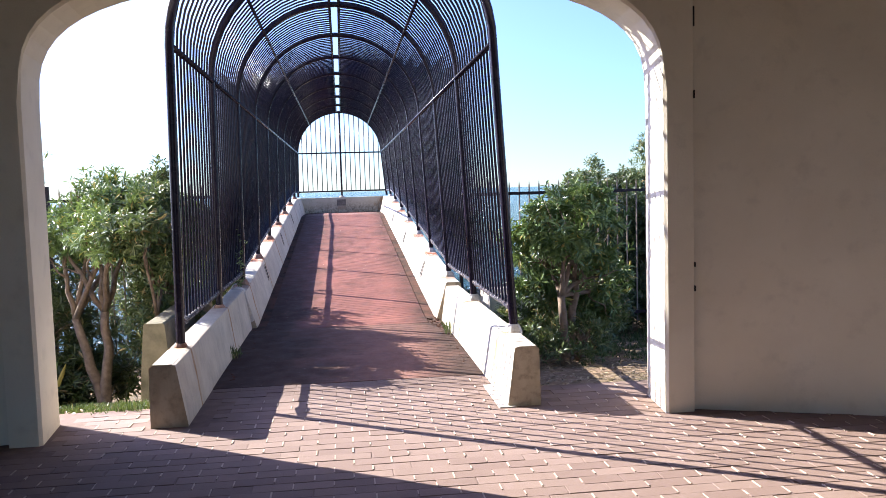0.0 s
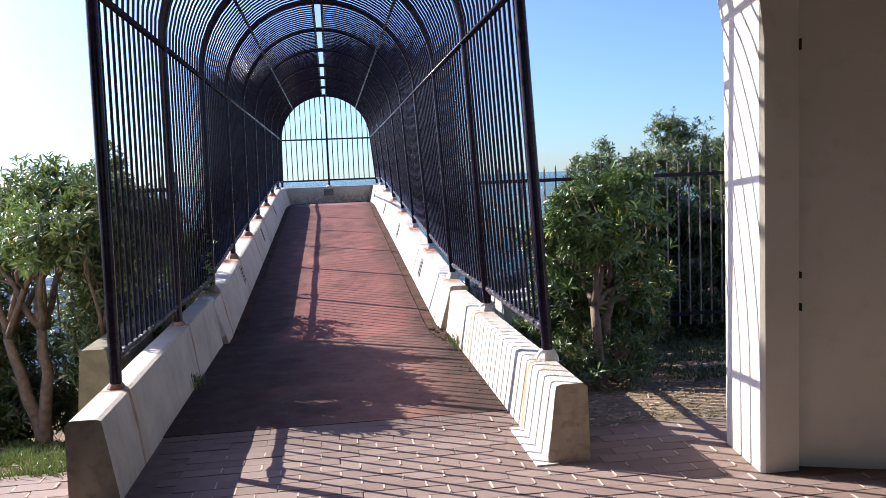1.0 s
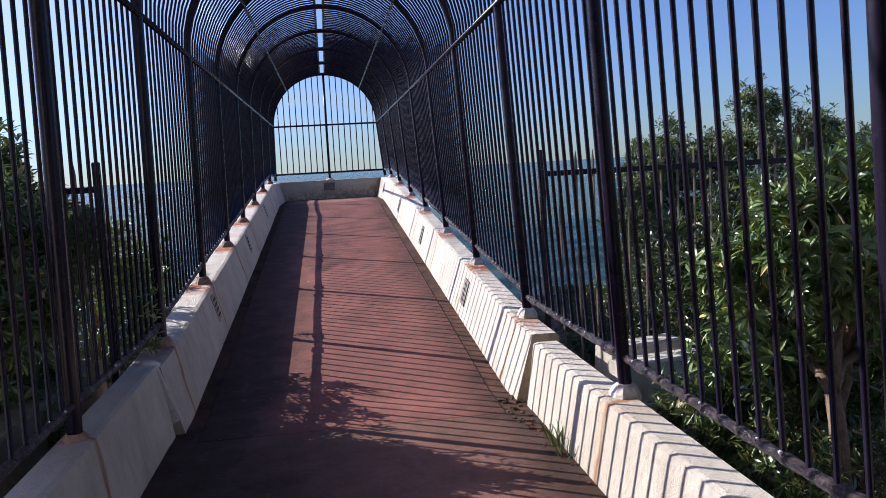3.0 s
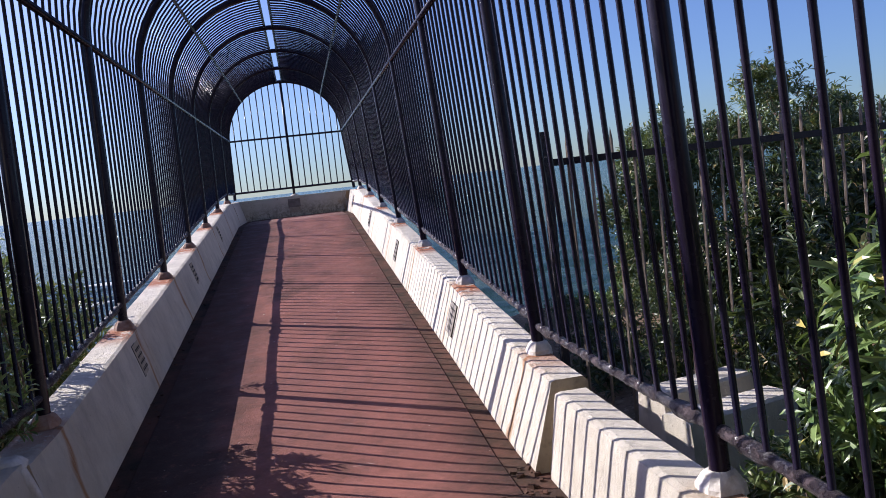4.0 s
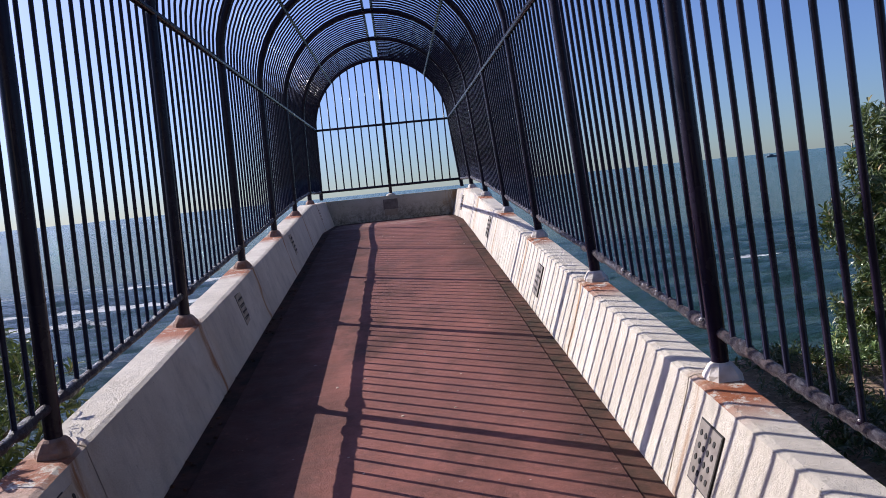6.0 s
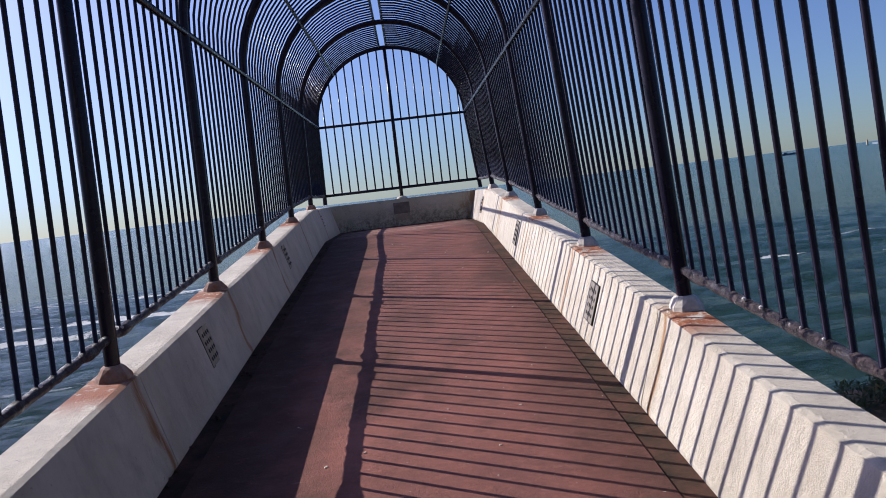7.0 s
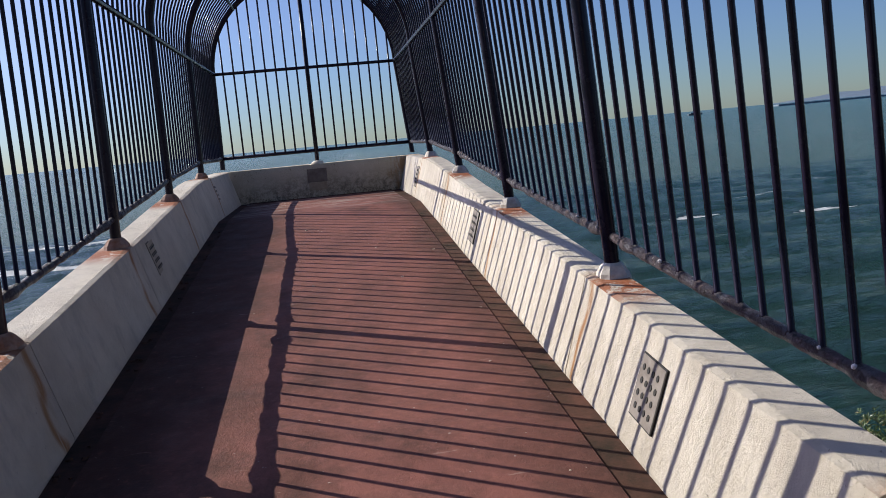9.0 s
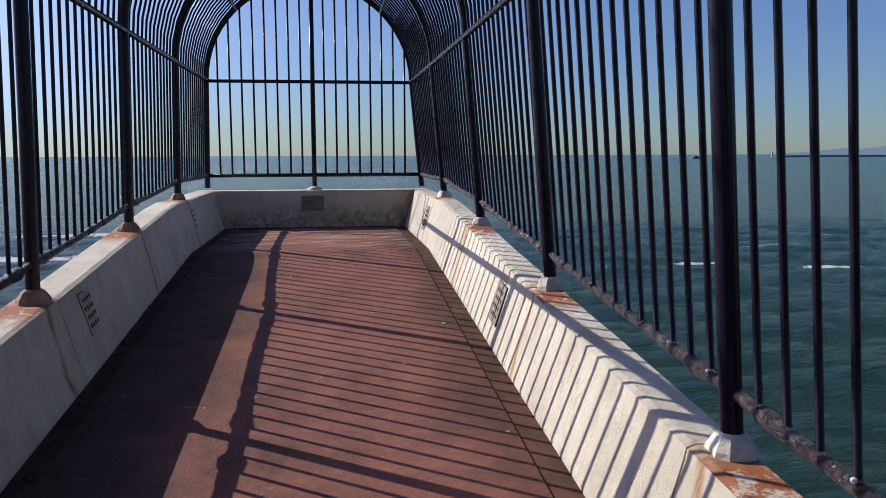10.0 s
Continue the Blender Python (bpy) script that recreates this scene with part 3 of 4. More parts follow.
POSTS = [POST0 + BAY * k for k in range(BAYS)]
JOINTS = [7.70] + [y + 0.055 for y in POSTS[3:]] + [20.66]
VENTS = (9.86, 12.97, 15.95, 19.2)
LOW = "short white painted concrete barrier, stained, flanking the ramp's foot"
HIGH = "white painted concrete barrier with rust stains, following the ramp"
LOW_TOP = {-1: lambda y: 0.392 + 0.010 * (y - 4.0), 1: lambda y: 0.392 - 0.005 * (y - 4.0)}
for side in (-1, 1):
    low_end = 7.66 if side < 0 else 7.62
    made = [(barrier(side, 4.0, low_end, 1.03 if side > 0 else 1.018, 1.088, 1.25, flat, LOW_TOP[side], LOW, 0.06), 4.0, low_end)]
    for a, b in zip(JOINTS, JOINTS[1:]):
        made.append((barrier(side, a, b - 0.008, 0.984 if side > 0 else 0.972, 1.098 if side > 0 else 1.078, 1.268 if side > 0 else 1.282, rise, top, HIGH), a, b))
    for root, a, b in made:
        for y in POSTS:
            if a <= y < b:
                mortar(root, side, y, LOW_TOP[side](y) if y < 7.68 else top(y))
        for y in VENTS:
            if a <= y < b:
                vent(root, side, y - (0.11 if side < 0 and y > 11 else 0.05), 1.038 if side > 0 else 1.036, rise(y) + (0.205 if side > 0 else 0.238))
        settle(root)

# the leaning bead of mortar that fills the joint between the low and the high barrier
bm = bmesh.new()
rows = []
for k in range(7):
    q = k / 6
    x, y, z = -0.985 - 0.105 * q, 7.745 - 0.10 * q, 0.0 + 0.40 * q
    w = 0.036 + 0.010 * noise.noise((q * 4, 0.3, 0.7))
    rows.append([bm.verts.new((x + dx, y + dy, z)) for dx, dy in ((-0.05, -w), (0.010, -w * 0.8), (0.018, 0.0), (0.012, w * 0.7), (-0.05, w))])
for a, b in zip(rows, rows[1:]):
    for k in range(4):
        bm.faces.new((a[k], a[k + 1], b[k + 1], b[k]))
bm.faces.new(rows[0])
bm.faces.new(rows[-1])
bead = part("joint_mortar", bm, GROUT, None, "", True)
tagged(bead, "grey leaning bead of mortar filling the barrier joint", "mortar", kind="structure")
bm = bmesh.new()
bmesh.ops.create_icosphere(bm, subdivisions=3, radius=1.0)
for v in bm.verts:
    n = 1 + 0.2 * noise.noise(v.co * 2.0)
    v.co = Vector((-1.15 + v.co.x * 0.075 * n, 7.67 + v.co.y * 0.085 * n, 0.405 + v.co.z * 0.045 * n))
tagged(part("mortar_lump", bm, GROUT, None, "", True), "grey lump of mortar on top of the barrier joint", "mortar")

# the low wall across the end
bm = bmesh.new()
box(bm, -1.30, 1.30, 20.67, 20.98, 0.5, 1.275, 0.02)
end_root = thing("end_wall", (0, 20.67, 0.87), "low white concrete wall closing the ramp, grimy near the floor", "wall")
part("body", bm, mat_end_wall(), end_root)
bm = box(bmesh.new(), -0.14, 0.10, 20.655, 20.668, 1.055, 1.22, 0.003)
part("cover_plate", bm, PLATE, end_root, "plain grey cover plate")
part("patch", box(bmesh.new(), -0.13, 0.09, 20.660, 20.668, 0.955, 1.05, 0.003), TAN_PLATE, end_root, "pale cement patch")
bm = bmesh.new()
bmesh.ops.create_icosphere(bm, subdivisions=2, radius=1.0)
for v in bm.verts:
    v.co = Vector((v.co.x * 0.085, 20.83 + v.co.y * 0.07, 1.272 + v.co.z * 0.045)) * (1 + 0.001 * noise.noise(v.co * 3))
part("post_footing", bm, GROUT, end_root, "lump of pale mortar round the post", True)
settle(end_root)

# ---------------------------------------------------------------- the cage of bars
SPRING, RAD, CROWN, CX = 2.46, 1.115, 1.08, -0.02
FOOT = {-1: -1.16, 1: 1.20}
CAGE = thing("bar_cage", (0, POST0, 0.39), "black steel bar cage arching over the ramp like a tunnel", "cage")


def sill(y):
    """Height of the low rail, which follows the barrier."""
    return (0.392 if y < 7.68 else top(y)) + 0.165


def hoop_points(side, y, z0, gap, n=14):
    foot, spring = FOOT[side], CX + side * RAD
    pts = [(foot, y, z0), (foot, y, z0 + 0.012)]
    for k in range(1, 4):
        q = k / 4
        pts.append((foot + (spring - foot) * q, y, z0 + (SPRING - z0) * q))
    last = math.acos(min(1.0, gap / RAD))
    for k in range(n + 1):
        a = last * k / n
        pts.append((CX + side * RAD * math.cos(a), y, SPRING + CROWN * math.sin(a)))
    return pts


for k in range(BAYS + 1):
    y = POST0 + BAY * k if k < BAYS else 20.85
    z0 = (0.392 if y < 7.68 else top(y)) + 0.03
    left = hoop_points(-1, y, z0, 0.0)
    right = hoop_points(1, y, z0, 0.0)
    tube("hoop", left + right[::-1][1:], 0.031, PAINT, CAGE, 10)

bars = 13
rng0 = random.Random(3)
for side in (-1, 1):
    for k in range(BAYS):
        ya = POST0 + BAY * k
        yb = ya + BAY if k < BAYS - 1 else 20.85
        za, zb = sill(ya), sill(yb - 0.001)
        if k == 1:
            zb = sill(7.0)
        fx = FOOT[side]
        along = []
        for n in range(73):
            q = n / 72
            r = 0.0195 + 0.0050 * noise.noise((q * 21, k * 3.7, side * 2.0)) + 0.0035 * noise.noise((q * 60, k * 1.7, side))
            for centre, half in ((0.10, 0.045), (0.89, 0.04)):
                r += 0.0075 * max(0.0, 1 - (abs(q - centre) / half) ** 4)
            along.append((q, r))
        low = tube("bottom_rail", [(fx, ya + (yb - ya) * q, za + (zb - za) * q - 0.008 * math.sin(math.pi * q)) for q, _ in along], [r for _, r in along], RAIL, CAGE, 8)
        tagged(low, "chipped and rusty low rail")
        for j in range(1, bars + 1):
            q = j / (bars + 1)
            y = ya + (yb - ya) * q
            if rng0.random() < 0.3:
                weld = bmesh.new()
                bmesh.ops.create_icosphere(weld, subdivisions=1, radius=rng0.uniform(0.004, 0.009), matrix=Matrix.Translation((fx - side * 0.017, y - 0.012, za + (zb - za) * q + 0.014)))
                part("weld_bead", weld, FLAKE, CAGE)
            tube("bar", hoop_points(side, y, za + (zb - za) * q, 0.052, 10), [0.017, 0.0100] + [0.0100] * 14, PAINT, CAGE, 6)
    tube("side_rail", [(CX + side * (RAD - 0.012), 4.6, SPRING), (CX + side * (RAD - 0.012), 20.85, SPRING)], 0.021, PAINT, CAGE, 8)
    c45 = math.sqrt(0.5)
    tube("roof_rail", [(CX + side * (RAD - 0.02) * c45, y, SPRING + (CROWN - 0.02) * c45) for y in (4.6, 20.85)], 0.017, PAINT, CAGE, 8)
    tube("crown_rail", [(CX + side * 0.052, y, SPRING + CROWN) for y in (4.6, 20.85)], 0.016, PAINT, CAGE, 8)

# the closed end
zr = 1.275 + 0.165
tube("end_rail", [(-1.16, 20.85, zr), (1.20, 20.85, zr)], 0.021, PAINT, CAGE)
tube("end_rail", [(CX - RAD, 20.85, SPRING), (CX + RAD, 20.85, SPRING)], 0.019, PAINT, CAGE)
count = 18
for j in range(1, count):
    x = -1.14 + 2.28 * j / count
    h = SPRING + CROWN * math.sqrt(max(0.0, 1 - ((x - CX) / RAD) ** 2))
    if j == count // 2:
        tube("end_post", [(x, 20.85, 1.26), (x, 20.85, h)], 0.026, PAINT, CAGE)
    else:
        tube("bar", [(x, 20.85, zr), (x, 20.85, h)], 0.0115, PAINT, CAGE, 6)
settle(CAGE)


# ---------------------------------------------------------------- fence, stray barriers
def fence(x0, x1, y, name_label, z0=-0.12, zt=1.45, step=0.12, every=31):
    root = thing("picket_fence", ((x0 + x1) / 2, y, z0), name_label, "fence", "boundary fence")
    n = int(round((x1 - x0) / step))
    for z in (z0 + 0.3, zt - 0.14):
        bm = box(bmesh.new(), x0, x1, y - 0.016, y + 0.016, z - 0.018, z + 0.018, 0.003)
        part("rail", bm, PAINT, root)
    for k in range(n + 1):
        x = x0 + (x1 - x0) * k / n
        if k % every == 0 or k == n:
            bm = box(bmesh.new(), x - 0.021, x + 0.021, y - 0.021, y + 0.021, z0 - 0.3, zt + 0.02, 0.004)
            post = part("post", bm, RAIL, root)
            part("post_footing", box(bmesh.new(), x - 0.17, x + 0.17, y - 0.16, y + 0.14, z0 - 0.6, z0 + 0.19, 0.012), CLAY, root, "small terracotta coloured footing block")
        else:
            v, f = tube_data([(x, y, z0 + 0.18), (x, y, zt - 0.05), (x, y, zt + 0.01)], [0.009, 0.009, 0.001], 5)
            raw("picket", v, f, PICKET, root)
    settle(root)


fence(1.36, 8.92, 8.3, "black steel picket fence with spiked tops, half hidden by shrubs", z0=-0.42, zt=1.50)
fence(-6.5, -1.40, 8.0, "black steel picket fence with spiked tops, overgrown by shrubs", z0=-0.8, zt=1.56, step=0.125, every=27)


def stray(x, y, length, turn, zt, label):
    root = thing("stored_barrier", (x, y, -0.4), label, "barrier", "spare barriers")
    bm = bmesh.new()
    prof = [(-0.13, -0.75), (-0.13, -0.14), (-0.085, 0.0 + zt), (-0.07, zt + 0.012), (0.07, zt + 0.012), (0.085, zt), (0.13, -0.14), (0.13, -0.75)]
    rows = [[bm.verts.new((u, q, w)) for u, w in prof] for q in (-length / 2, length / 2)]
    for k in range(8):
        j = (k + 1) % 8
        bm.faces.new((rows[0][k], rows[0][j], rows[1][j], rows[1][k]))
    bm.faces.new(rows[0])
    bm.faces.new(rows[1])
    ob = part("body", bm, MOSSY if x < 0 else WHITE, root)
    ob.matrix_basis = pose(x, y, 0, 0, 0, turn)
    settle(root)


stray(1.74, 7.62, 0.50, 104, 0.32, "spare white concrete barrier standing beside the ramp")
stray(1.74, 7.33, 0.56, 104, 0.29, "spare white concrete barrier standing beside the ramp")
stray(-1.60, 6.95, 2.4, 0, 0.38, "unpainted mossy concrete barrier behind the ramp")

# ---------------------------------------------------------------- plants
rng = random.Random(7)


def leaf(v, f, at, way, up, length, width):
    """A folded blade of a leaf with four faces."""
    way = way.normalized()
    side = way.cross(up)
    side = side.normalized() if side.length > 1e-4 else way.orthogonal().normalized()
    nrm = side.cross(way)
    s = len(v)
    for t, w, lift in ((0.0, 0.0, 0.0), (0.45, 1.0, 0.08), (0.78, 0.85, 0.04), (1.0, 0.0, -0.10)):
        c = at + way * (length * t)
        if w == 0.0:
            v.append(c + nrm * lift * length)
        else:
            v.append(c + side * (width * w) + nrm * lift * length)
            v.append(c - side * (width * w) + nrm * lift * length)
            v.append(c + nrm * (lift * length - width * 0.45))
    # 0 root, 1 2 3 wide, 4 5 6 shoulder, 7 tip
    f += [(s, s + 1, s + 3), (s, s + 3, s + 2), (s + 1, s + 4, s + 6, s + 3), (s + 3, s + 6, s + 5, s + 2), (s + 4, s + 7, s + 6), (s + 6, s + 7, s + 5)]


def unit():
    while True:
        p = Vector((rng.uniform(-1, 1), rng.uniform(-1, 1), rng.uniform(-1, 1)))
        if 0.05 < p.length < 1:
            return p


def tuft(v, f, at, way, n, size):
    """A whorl of leaves at a twig's end."""
    way = way.normalized()
    a = way.orthogonal().normalized()
    b = way.cross(a)
    for k in range(n):
        w = 2.4 * k + rng.uniform(-0.3, 0.3)
        out = a * math.cos(w) + b * math.sin(w)
        d = out * rng.uniform(0.6, 1.0) + way * rng.uniform(0.05, 0.9)
        s = size * rng.uniform(0.65, 1.15)
        leaf(v, f, at + way * rng.uniform(-0.05, 0.03), d, way + Vector((0, 0, 0.3)), s, s * rng.uniform(0.095, 0.14))


def plant(name, base, blobs, label, category, material, tufts=520, size=0.10, stems=((0, 0),), trunk=0.045, group="", twist=0.16, open_crown=False):
    """A shrub or tree: trunks and limbs reaching into lobes (centre, radii), and whorls of leaves on the lobes."""
    root = thing(name, base, label, category, group)
    base = Vector(base)
    v, f = [], []

    def limb(a, b, r0, r1, bend):
        pts, rs = [], []
        for k in range(7):
            t = k / 6
            off = Vector((noise.noise((t * 2.3 + bend, base.x, 1)), noise.noise((t * 2.3, base.y, bend)), 0)) * twist * math.sin(math.pi * min(1, t * 1.1)) * (b - a).length
            pts.append(a.lerp(b, t) + off)
            rs.append(r0 + (r1 - r0) * t)
        tv, tf = tube_data(pts, rs, 7)
        s = len(v)
        v.extend(tv)
        f.extend(tuple(s + q for q in face) for face in tf)
        return pts

    ends = []
    for k, (sx, sy) in enumerate(stems):
        foot = base + Vector((sx, sy, -0.08))
        mid = Vector(blobs[k % len(blobs)][0])
        fork = foot.lerp(mid, 0.55) + Vector((rng.uniform(-0.08, 0.08), rng.uniform(-0.08, 0.08), 0))
        limb(foot, fork, trunk * 1.15, trunk * 0.75, k * 3.1)
        for c, rad in blobs:
            c = Vector(c)
            if len(stems) == 1 or (c - mid).length < 1.1:
                pts = limb(fork, c, trunk * 0.6, trunk * 0.22, k + c.x)
                for q in range(5):
                    u = unit()
                    limb(pts[rng.randint(3, 6)], c + Vector((u.x * rad[0], u.y * rad[1], u.z * rad[2])) * 0.85, trunk * 0.24, trunk * 0.07, q * 1.7)
    wood = raw("trunk", v, f, BARK, root, True)
    tagged(wood, "pale brown forking stems")
    lv, lf = [], []
    lobes = []
    for c, rad in blobs:
        lobes.append((c, tuple(0.72 * q for q in rad)))
        for _ in range(7):
            u = unit().normalized()
            q = rng.uniform(0.26, 0.44)
            lobes.append((tuple(c[n] + u[n] * rad[n] * rng.uniform(0.62, 0.92) for n in range(3)), tuple(q * r for r in rad)))
    blobs = lobes
    total = sum(r[0] * r[1] + r[1] * r[2] + r[0] * r[2] for _, r in blobs)
    for c, rad in blobs:
        c = Vector(c)
        n = int(tufts * (rad[0] * rad[1] + rad[1] * rad[2] + rad[0] * rad[2]) / total)
        for _ in range(n):
            u = unit()
            u = u.normalized() * (rng.uniform(0.25, 1.0) ** 0.45 if rng.random() < 0.8 else rng.uniform(1.0, 1.28))
            k = 1 + 0.35 * noise.noise((u.x * 2.2 + c.x * 3, u.y * 2.2 + c.y * 3, u.z * 2.2))
            p = c + Vector((u.x * rad[0], u.y * rad[1], u.z * rad[2])) * k
            if noise.noise(p * 3.2) < (-0.10 if open_crown else -0.25) or (open_crown and noise.noise(p * 7.5) < -0.28):
                continue
            if p.z < land(p.x, p.y) + 0.04:
                continue
            tuft(lv, lf, p, u + Vector((0, 0, 0.55)) + 0.4 * unit(), rng.randint(7, 11), size)
    raw("crown", lv, lf, material, root)
    settle(root)
    return root


BY = "shrubs by the ramp"
plant("shrub_tree", (-2.38, 6.95, -0.62),
      [((-2.25, 7.15, 1.20), (0.46, 0.42, 0.40)), ((-2.85, 7.35, 1.05), (0.44, 0.40, 0.33)), ((-2.05, 7.5, 1.38), (0.36, 0.45, 0.30)), ((-2.55, 7.7, 1.40), (0.46, 0.40, 0.34)), ((-2.12, 6.55, 1.15), (0.36, 0.36, 0.28))],
      "sunlit green shrub tree with a forked bare trunk", "tree", LEAF, 2100, 0.095, ((0, 0), (0.09, -0.05)), 0.052, BY, open_crown=True)
plant("shrub", (-2.0, 7.4, -0.7),
      [((-1.75, 6.95, 0.95), (0.36, 0.45, 0.48)), ((-1.80, 6.38, 1.20), (0.28, 0.36, 0.22)), ((-1.85, 7.6, 1.0), (0.42, 0.45, 0.5)), ((-2.1, 8.4, 1.0), (0.5, 0.5, 0.6)),  ((-1.9, 7.3, 0.2), (0.4, 0.6, 0.6)), ((-1.8, 8.0, 1.1), (0.35, 0.4, 0.4)), ((-1.7, 7.2, 1.25), (0.3, 0.5, 0.25))],
      "dense dark green shrub pressing against the cage", "shrub", LEAF_DARK, 5000, 0.095, ((0, 0), (0.15, -0.3), (0, 0.7)), 0.03, BY)
plant("shrub", (-3.5, 7.6, -0.75),
      [((-3.1, 7.6, 0.0), (0.6, 0.4, 0.7)), ((-2.7, 7.4, -0.4), (0.6, 0.4, 0.35)), ((-3.4, 7.2, -0.4), (0.6, 0.4, 0.4)), ((-3.9, 7.5, 0.2), (0.7, 0.5, 0.8)), ((-4.9, 7.3, 0.3), (0.8, 0.5, 0.9)), ((-2.6, 7.7, -0.2), (0.5, 0.4, 0.5)), ((-3.5, 8.5, 0.7), (0.8, 0.5, 0.7)), ((-4.8, 8.6, 0.9), (0.8, 0.6, 0.6))],
      "dense undergrowth filling the fence line, shade put into its leaf colour", "shrub", LEAF_SHADED, 4200, 0.10, ((0, 0), (-0.8, 0.1), (0.5, 0.1)), 0.03, BY)
plant("shrub", (-2.3, 10.0, -0.9),
      [((-1.9, 10.2, 0.5), (0.48, 0.6, 0.5)), ((-2.6, 10.5, 0.6), (0.6, 0.6, 0.5)), ((-1.85, 9.15, 0.75), (0.38, 0.5, 0.5)), ((-1.85, 10.9, 0.4), (0.42, 0.5, 0.5)), ((-2.6, 9.4, 0.3), (0.6, 0.5, 0.6)), ((-2.2, 10.0, -0.4), (0.6, 0.7, 0.5))],
      "green shrub at the edge of the bluff", "shrub", LEAF_DARK, 2700, 0.085, ((0, 0), (0.2, -0.4)), 0.03, BY)
plant("shrub_tree", (1.93, 5.82, -0.18),
      [((1.95, 6.0, 1.0), (0.42, 0.38, 0.42)), ((2.25, 6.25, 1.22), (0.36, 0.36, 0.32)), ((1.88, 6.45, 0.72), (0.30, 0.36, 0.40)), ((2.35, 6.35, 0.66), (0.36, 0.3, 0.4)), ((2.55, 6.7, 0.40), (0.30, 0.28, 0.36))],
      "bushy green shrub tree with pale twisted stems", "tree", LEAF, 2600, 0.098, ((0, 0), (0.2, 0.35)), 0.044, BY, 0.30, True)
plant("shrub", (3.2, 8.8, -0.5),
      [((2.3, 7.7, 0.35), (0.4, 0.35, 0.65)), ((2.75, 9.25, 0.25), (0.45, 0.4, 0.75)), ((3.4, 9.7, 0.3), (0.6, 0.5, 0.8)), ((4.3, 9.8, 0.4), (0.7, 0.5, 0.85)), ((2.95, 8.2, 0.1), (0.5, 0.4, 0.55)), ((3.1, 8.85, 0.35), (0.6, 0.36, 0.8)), ((3.9, 8.9, 0.3), (0.6, 0.36, 0.75)), ((4.6, 8.9, 0.2), (0.6, 0.36, 0.7)), ((5.4, 8.9, 0.3), (0.7, 0.36, 0.7)), ((6.4, 8.9, 0.3), (0.8, 0.4, 0.75)), ((2.75, 7.55, 0.05), (0.36, 0.3, 0.42)), ((3.2, 8.7, -0.2), (0.6, 0.28, 0.38)), ((4.2, 8.7, -0.2), (0.6, 0.28, 0.38)), ((5.2, 8.7, -0.2), (0.6, 0.28, 0.38)), ((3.3, 9.0, 0.75), (0.6, 0.35, 0.42)), ((4.3, 9.0, 0.7), (0.6, 0.35, 0.42)), ((5.2, 9.0, 0.6), (0.6, 0.35, 0.42)), ((3.6, 9.2, 0.85), (0.7, 0.35, 0.45)), ((5.6, 9.2, 0.7), (0.6, 0.35, 0.5))],
      "dense hedge filling the fence line, shade put into its leaf colour", "shrub", LEAF_SHADED, 13500, 0.085, ((0, 0), (-0.7, -0.9), (0.8, 0.1), (1.6, 0.1)), 0.03, BY)
plant("shrub_tree", (4.7, 14.0, -0.55),
      [((4.42, 14.0, 0.55), (0.55, 0.6, 0.7)), ((4.75, 14.1, 1.32), (0.58, 0.6, 0.62)), ((4.36, 13.9, 1.02), (0.45, 0.5, 0.42)), ((4.35, 14.0, -0.2), (0.46, 0.6, 0.45)), ((5.4, 13.9, 0.8), (0.8, 0.7, 0.85)), ((5.2, 13.6, 0.0), (0.8, 0.6, 0.6))],
      "tall dark coastal shrub on the edge of the bluff", "tree", LEAF_DARK, 5200, 0.095, ((0, 0), (0.5, 0.1)), 0.06, BY)
plant("shrub_tree", (6.2, 13.6, -0.55),
      [((6.05, 13.5, 1.62), (0.80, 0.7, 0.70)), ((6.9, 13.7, 1.35), (0.75, 0.6, 0.65)), ((6.4, 13.4, 0.5), (0.9, 0.6, 0.8)), ((7.4, 13.6, 0.6), (0.8, 0.6, 0.8))],
      "tall dark coastal shrub with a rounded crown", "tree", LEAF_DARK, 4200, 0.095, ((0, 0), (0.5, 0.1)), 0.06, BY)
plant("shrub", (3.85, 13.9, -0.5),
      [((3.95, 14.1, -0.55), (0.36, 0.4, 0.36)), ((3.75, 13.5, -0.48), (0.40, 0.4, 0.26)), ((4.3, 13.2, -0.3), (0.45, 0.4, 0.32)), ((4.1, 14.5, -0.8), (0.4, 0.4, 0.4))],
      "low leafy green shrub on the edge of the bluff", "shrub", LEAF, 1100, 0.075, ((0, 0), (0.3, -0.3)), 0.022, BY)
plant("shrub", (2.8, 13.0, -0.5),
      [((3.3, 13.8, -0.50), (0.5, 0.4, 0.20)), ((2.7, 13.8, -0.54), (0.45, 0.35, 0.14)), ((3.1, 12.9, -0.46), (0.6, 0.6, 0.14)), ((2.3, 12.9, -0.48), (0.5, 0.7, 0.12)), ((2.0, 11.8, -0.46), (0.5, 0.8, 0.12)), ((2.9, 11.7, -0.44), (0.6, 0.7, 0.14)), ((1.8, 10.6, -0.44), (0.4, 0.7, 0.12)), ((2.6, 10.5, -0.40), (0.6, 0.6, 0.16)), ((1.75, 13.6, -0.54), (0.4, 0.35, 0.10)), ((3.5, 11.3, -0.15), (0.7, 0.7, 0.4)), ((4.3, 12.2, -0.1), (0.8, 0.7, 0.45))],
      "low scrub beside the ramp, the shade there put into its leaf colour", "shrub", LEAF_SHADED, 4800, 0.07, ((0, 0), (-0.5, -1.0)), 0.014, BY)
